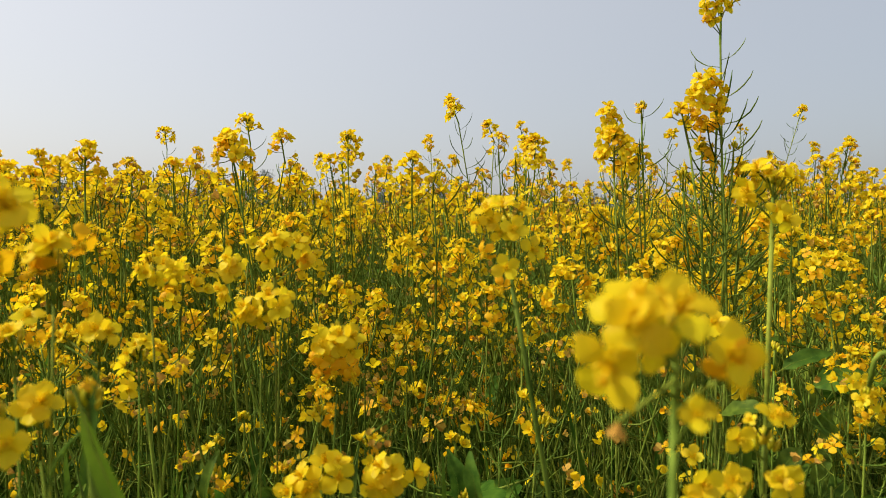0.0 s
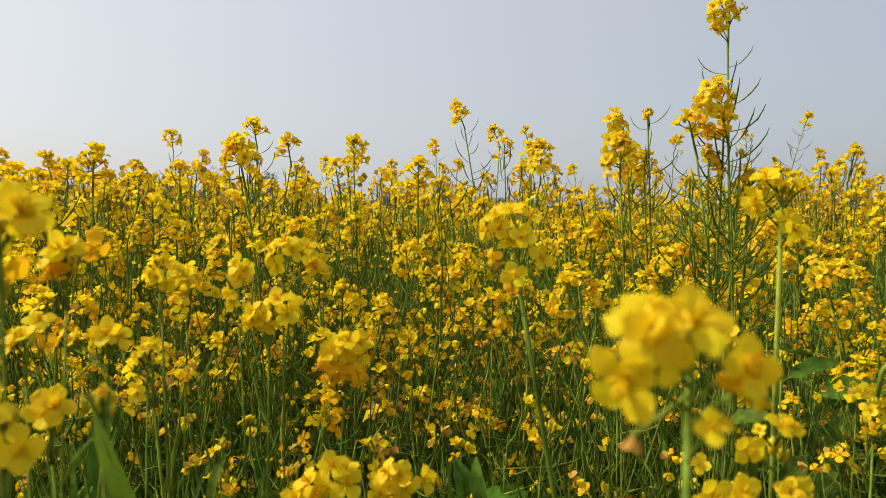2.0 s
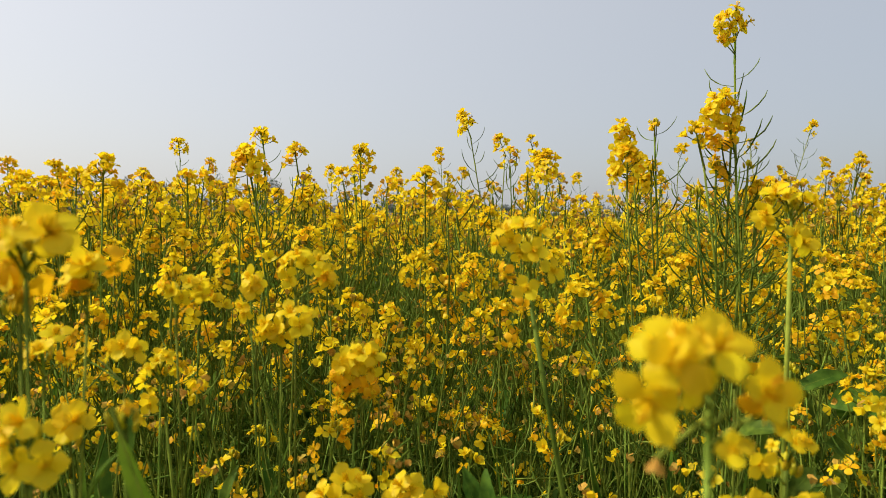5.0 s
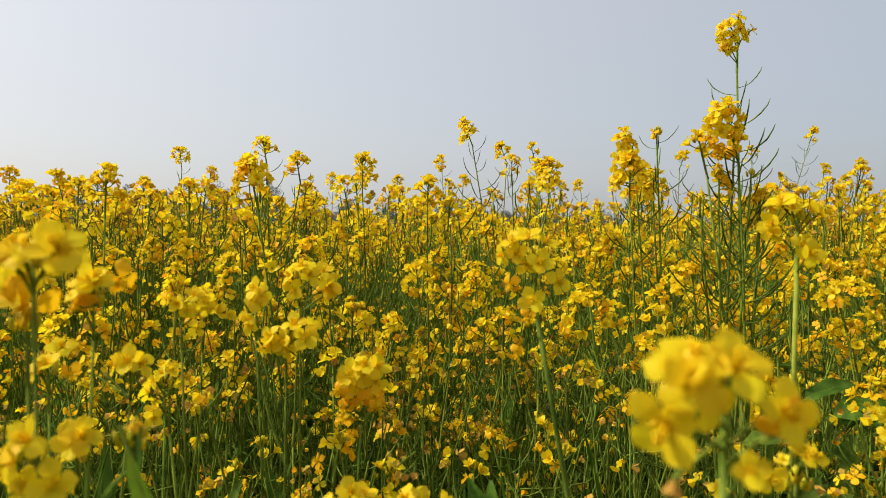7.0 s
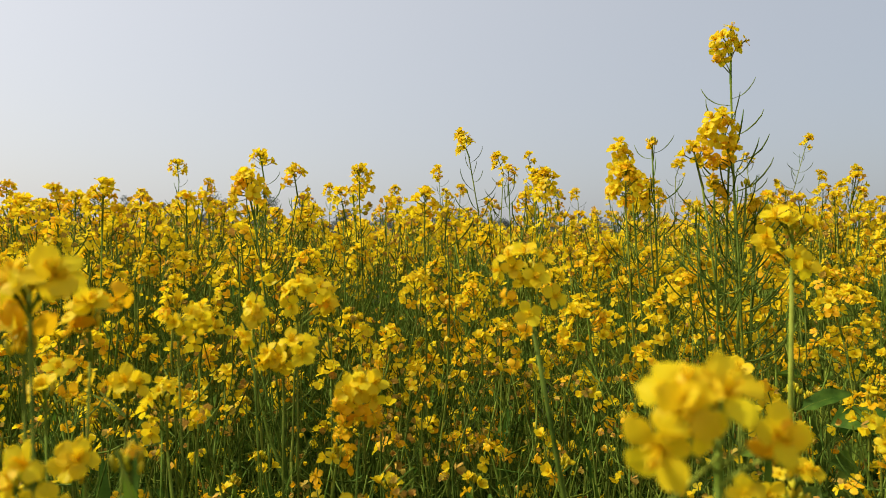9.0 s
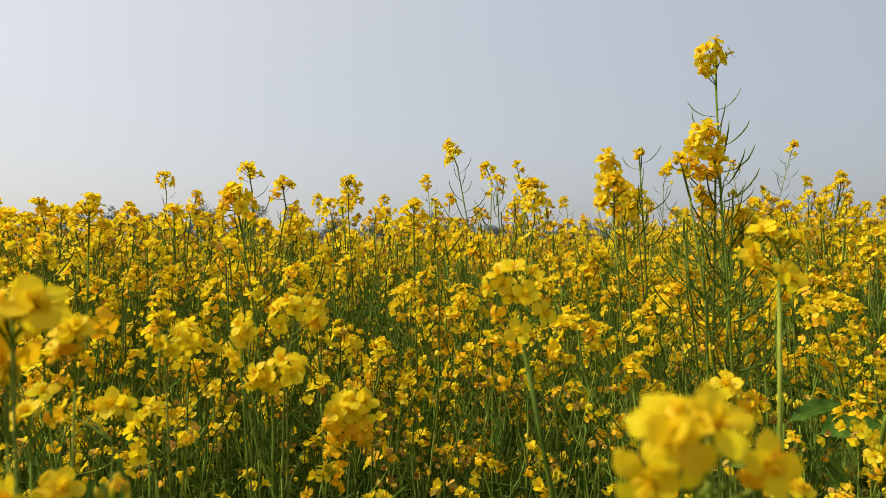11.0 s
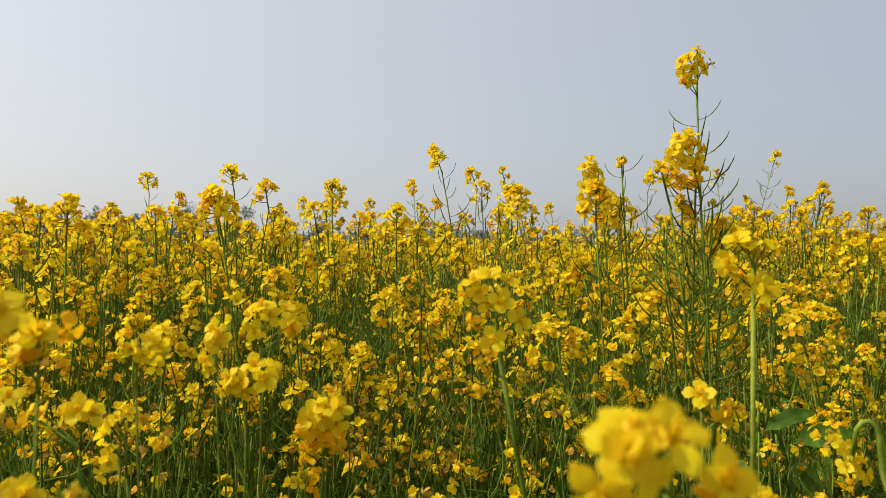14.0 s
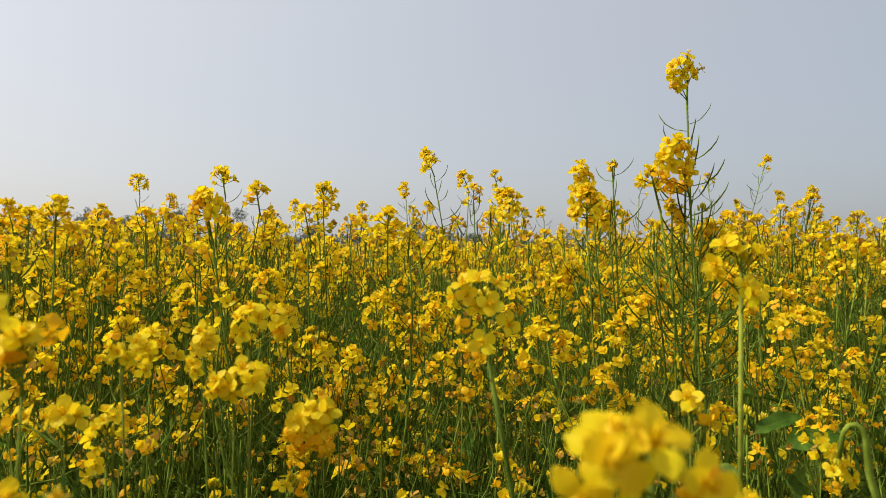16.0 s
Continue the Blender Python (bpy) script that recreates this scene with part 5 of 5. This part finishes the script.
# ---------- the crop further off ----------
def far_kind(rng, heads, flowers, stems, spread, wide, quads):
    g = Geo()
    for k in range(heads):
        p = Vector((rng.gauss(0, wide), rng.gauss(0, wide), 1.2 - abs(rng.gauss(0, 0.09))))
        if k < stems:
            tube(g, [(p.x * 0.3, p.y * 0.3, 0.35), (p.x * 0.7, p.y * 0.7, 0.8), (p.x, p.y, p.z - 0.01)], [0.0035, 0.0026, 0.0014], 3, I_STEM, ends=False)
            for j in range(1 if quads else 0):
                pod_geo(rng, g, (p.x * 0.93, p.y * 0.93, p.z - 0.05 - 0.02 * j), j * 2.4, 0.5, 0.034, 3, 1.2)
        for j in range(3 if quads else (1 if k < 3 else 0)):
            lf = Vector((p.x + rng.gauss(0, 0.05), p.y + rng.gauss(0, 0.05), rng.uniform(0.15, 0.95)))
            a, ln, wd = rng.uniform(0, 6.3), rng.uniform(0.05, 0.09) * (1 if quads else 2), rng.uniform(0.014, 0.026) * (1 if quads else 2)
            u, w = Vector((math.cos(a), math.sin(a), 0.0)) * ln, Vector((-math.sin(a), math.cos(a), 0.2)) * wd
            g.grid([[tuple(lf - u - w * 0.2), tuple(lf - u + w * 0.2)], [tuple(lf - w + Vector((0, 0, 0.02))), tuple(lf + w + Vector((0, 0, 0.02)))], [tuple(lf + u - w * 0.2 - Vector((0, 0, 0.03))), tuple(lf + u + w * 0.2 - Vector((0, 0, 0.03)))]], I_LEAF, (0, 0.5, 1))
        for j in range(flowers):
            a, r = rng.uniform(0, 6.3), 0.018 * math.sqrt(rng.random())
            q = p + Vector((r * math.cos(a), r * math.sin(a), -0.045 * rng.random()))
            d = Vector((math.cos(a) * r * 40, math.sin(a) * r * 40, 0.7))
            mat = I_OLD if rng.random() < 0.2 else I_PETAL
            if quads:
                g.add(quad_flower(rng, mat, spread), facing(q, d, rng.uniform(0, 1.5)))
            else:
                u, w = side_of(d.normalized())
                c = spread
                n0 = len(g.v)
                g.v.extend([tuple(q + u * c), tuple(q + w * c), tuple(q - u * c), tuple(q - w * c)])
                g.a.extend([0.5] * 4)
                g.f.append((n0, n0 + 1, n0 + 2, n0 + 3))
                g.m.append(mat)
    return g.arrays()


def far_crop():
    rng = random.Random(31)
    kinds = [far_kind(rng, 6, 9, 5, 0.0092, 0.085, True) for _ in range(6)]
    kinds += [far_kind(rng, 7, 8, 3, 0.013, 0.12, False) for _ in range(5)]
    kinds += [far_kind(rng, 14, 2, 0, 0.035, 0.30, False) for _ in range(5)]
    picks, poses = [], []

    def sow(x, y, lo, hi, mean, spread):
        picks.append(rng.randrange(lo, hi))
        sc = (mean + rng.gauss(0, spread) + 0.035 * noise.noise((x * 0.8, y * 0.8, 7))) / 1.2
        poses.append(Matrix.Translation((x, y, 0)) @ Matrix.Rotation(rng.uniform(0, 6.3), 4, 'Z') @ Matrix.Scale(sc, 4))

    # round the standing place, ahead, and out to the field's far edge
    near_patches = [(-3.2, 3.2, -2.2, 2.7, 26, 0, 6), (-10, -3.2, -8, 2.7, 11, 6, 11), (3.2, 10, -8, 2.7, 11, 6, 11), (-3.2, 3.2, -8, -2.2, 11, 6, 11), (-6.5, 6.5, 2.7, 8, 22, 0, 6), (-10, -6.5, 2.7, 8, 11, 6, 11), (6.5, 10, 2.7, 8, 11, 6, 11), (-20, 20, 8, 20, 8, 6, 11)]
    far_patches = [(-60, 60, 20, 70, 1.0, 11, 16), (-60, -20, -40, 20, 0.6, 11, 16), (20, 60, -40, 20, 0.6, 11, 16), (-20, 20, -40, -8, 1.2, 11, 16), (-20, -10, -8, 8, 2.5, 11, 16), (10, 20, -8, 8, 2.5, 11, 16)]
    for x0, x1, y0, y1, per, lo, hi in near_patches + far_patches:
        for _ in range(int((x1 - x0) * (y1 - y0) * per)):
            x, y = rng.uniform(x0, x1), rng.uniform(y0, y1)
            if -0.2 < y < 2.75 and abs(x + 0.05) < max(0.48, 0.08 + 0.77 * y):
                continue
            kind_lo, kind_hi = (6, 11) if lo == 0 and y > 2.7 and abs(x) > 0.78 * y + 0.3 else (lo, hi)
            if abs(x) > 0.8 * y + 1 and y > 8 and rng.random() < 0.5:
                continue
            sow(x, y, kind_lo, kind_hi, 1.24 if y < 2.7 else 1.323, 0.05)
    ob = new("mustard_field", scatter("mustard_field", kinds, picks, poses, PLANT_MATS))
    tagged(ob, "wide field of flowering yellow mustard on green stems", "crop", kind="stuff")


far_crop()


# ---------- trees behind the field ----------
def tree(seed, x, y, height, spread, bare=0.15):
    rng = random.Random(seed)
    root = base_empty("tree", pose(x, y, 0, 0, 0, rng.uniform(0, 360)))
    g = Geo()
    tube(g, [(0, 0, 0), (0.1, 0, height * 0.3), (-0.1, 0.1, height * 0.62), (0, 0, height * 0.9)], [height * 0.028, height * 0.02, height * 0.012, height * 0.003], 7, 0)
    tips = [Vector((0, 0, height * 0.92))]
    for k in range(11):
        z = height * rng.uniform(bare + 0.1, 0.82)
        a = k * 2.4 + rng.uniform(-0.4, 0.4)
        ln = spread * rng.uniform(0.55, 1.0) * (1.15 - z / height * 0.75)
        tip = Vector((ln * math.cos(a), ln * math.sin(a), z + ln * rng.uniform(0.3, 0.8)))
        tube(g, [(0, 0, z), tip * 0.5 + Vector((0, 0, z * 0.45)), tip], [height * 0.008, height * 0.005, height * 0.002], 5, 0)
        tips += [tip, tip * 0.7 + Vector((0, 0, z * 0.28))]
    part("trunk", mesh_of("trunk", g, [BARK]), root)
    c = Geo()
    for tp in tips:
        rad = spread * rng.uniform(0.22, 0.42)
        for k in range(42):
            d = Vector((rng.gauss(0, 1), rng.gauss(0, 1), rng.gauss(0, 0.8))).normalized() * rad * rng.random() ** 0.4
            q = tp + d
            u, w = side_of(Vector((rng.gauss(0, 1), rng.gauss(0, 1), rng.gauss(0, 1))).normalized())
            s = rng.uniform(0.16, 0.34)
            n0 = len(c.v)
            c.v.extend([tuple(q + u * s), tuple(q + w * s * 0.6), tuple(q - u * s), tuple(q - w * s * 0.6)])
            c.a.extend([0.5] * 4)
            c.f.append((n0, n0 + 1, n0 + 2, n0 + 3))
            c.m.append(0)
    # crown colour already holds the haze of the distance
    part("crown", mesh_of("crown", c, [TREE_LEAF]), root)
    return tagged(root, "distant leafy tree, haze painted into its grey-green leaves", "tree", "trees behind the field")


for k, (tx, ty, th, ts) in enumerate(((-98, 160, 9.5, 4), (-88, 152, 8.5, 4), (-74, 150, 11.5, 3.5), (-69, 155, 9.0, 4), (-60, 158, 7.5, 3.5), (-53, 150, 12.0, 4), (-46, 156, 8.0, 4),
                                      (-41, 150, 11.0, 4.5), (-33.5, 150, 10.5, 2.6), (-24, 154, 8.0, 3.5), (-14, 160, 8.5, 3.5), (-1, 150, 9.0, 3), (3.5, 152, 7.5, 3), (14, 165, 6.0, 3), (36, 158, 6.0, 3.5))):
    tree(300 + k, tx, ty, th, ts)


def far_woods():
    """The low line of bushes behind the field, with haze put into the leaf colour."""
    rng = random.Random(61)
    g = Geo()
    x = -150.0
    while x < 150:
        top = 5.2 + 1.6 * noise.noise((x * 0.06, 0, 0)) + 0.8 * noise.noise((x * 0.3, 4, 0)) - max(0, x) * 0.018
        for k in range(int(26 * 1.0)):
            q = Vector((x + rng.gauss(0, 1.3), 172 + rng.gauss(0, 2.5), rng.uniform(0, top)))
            u, w = side_of(Vector((rng.gauss(0, 1), rng.gauss(0, 1), rng.gauss(0, 1))).normalized())
            s = rng.uniform(0.35, 0.8)
            n0 = len(g.v)
            g.v.extend([tuple(q + u * s), tuple(q + w * s * 0.7), tuple(q - u * s), tuple(q - w * s * 0.7)])
            g.a.extend([0.5] * 4)
            g.f.append((n0, n0 + 1, n0 + 2, n0 + 3))
            g.m.append(0)
        x += 0.5
    tagged(new("far_bushes", mesh_of("far_bushes", g, [TREE_LEAF])), "low line of bushes behind the field, haze painted into their colour", "bushes", kind="stuff")


far_woods()
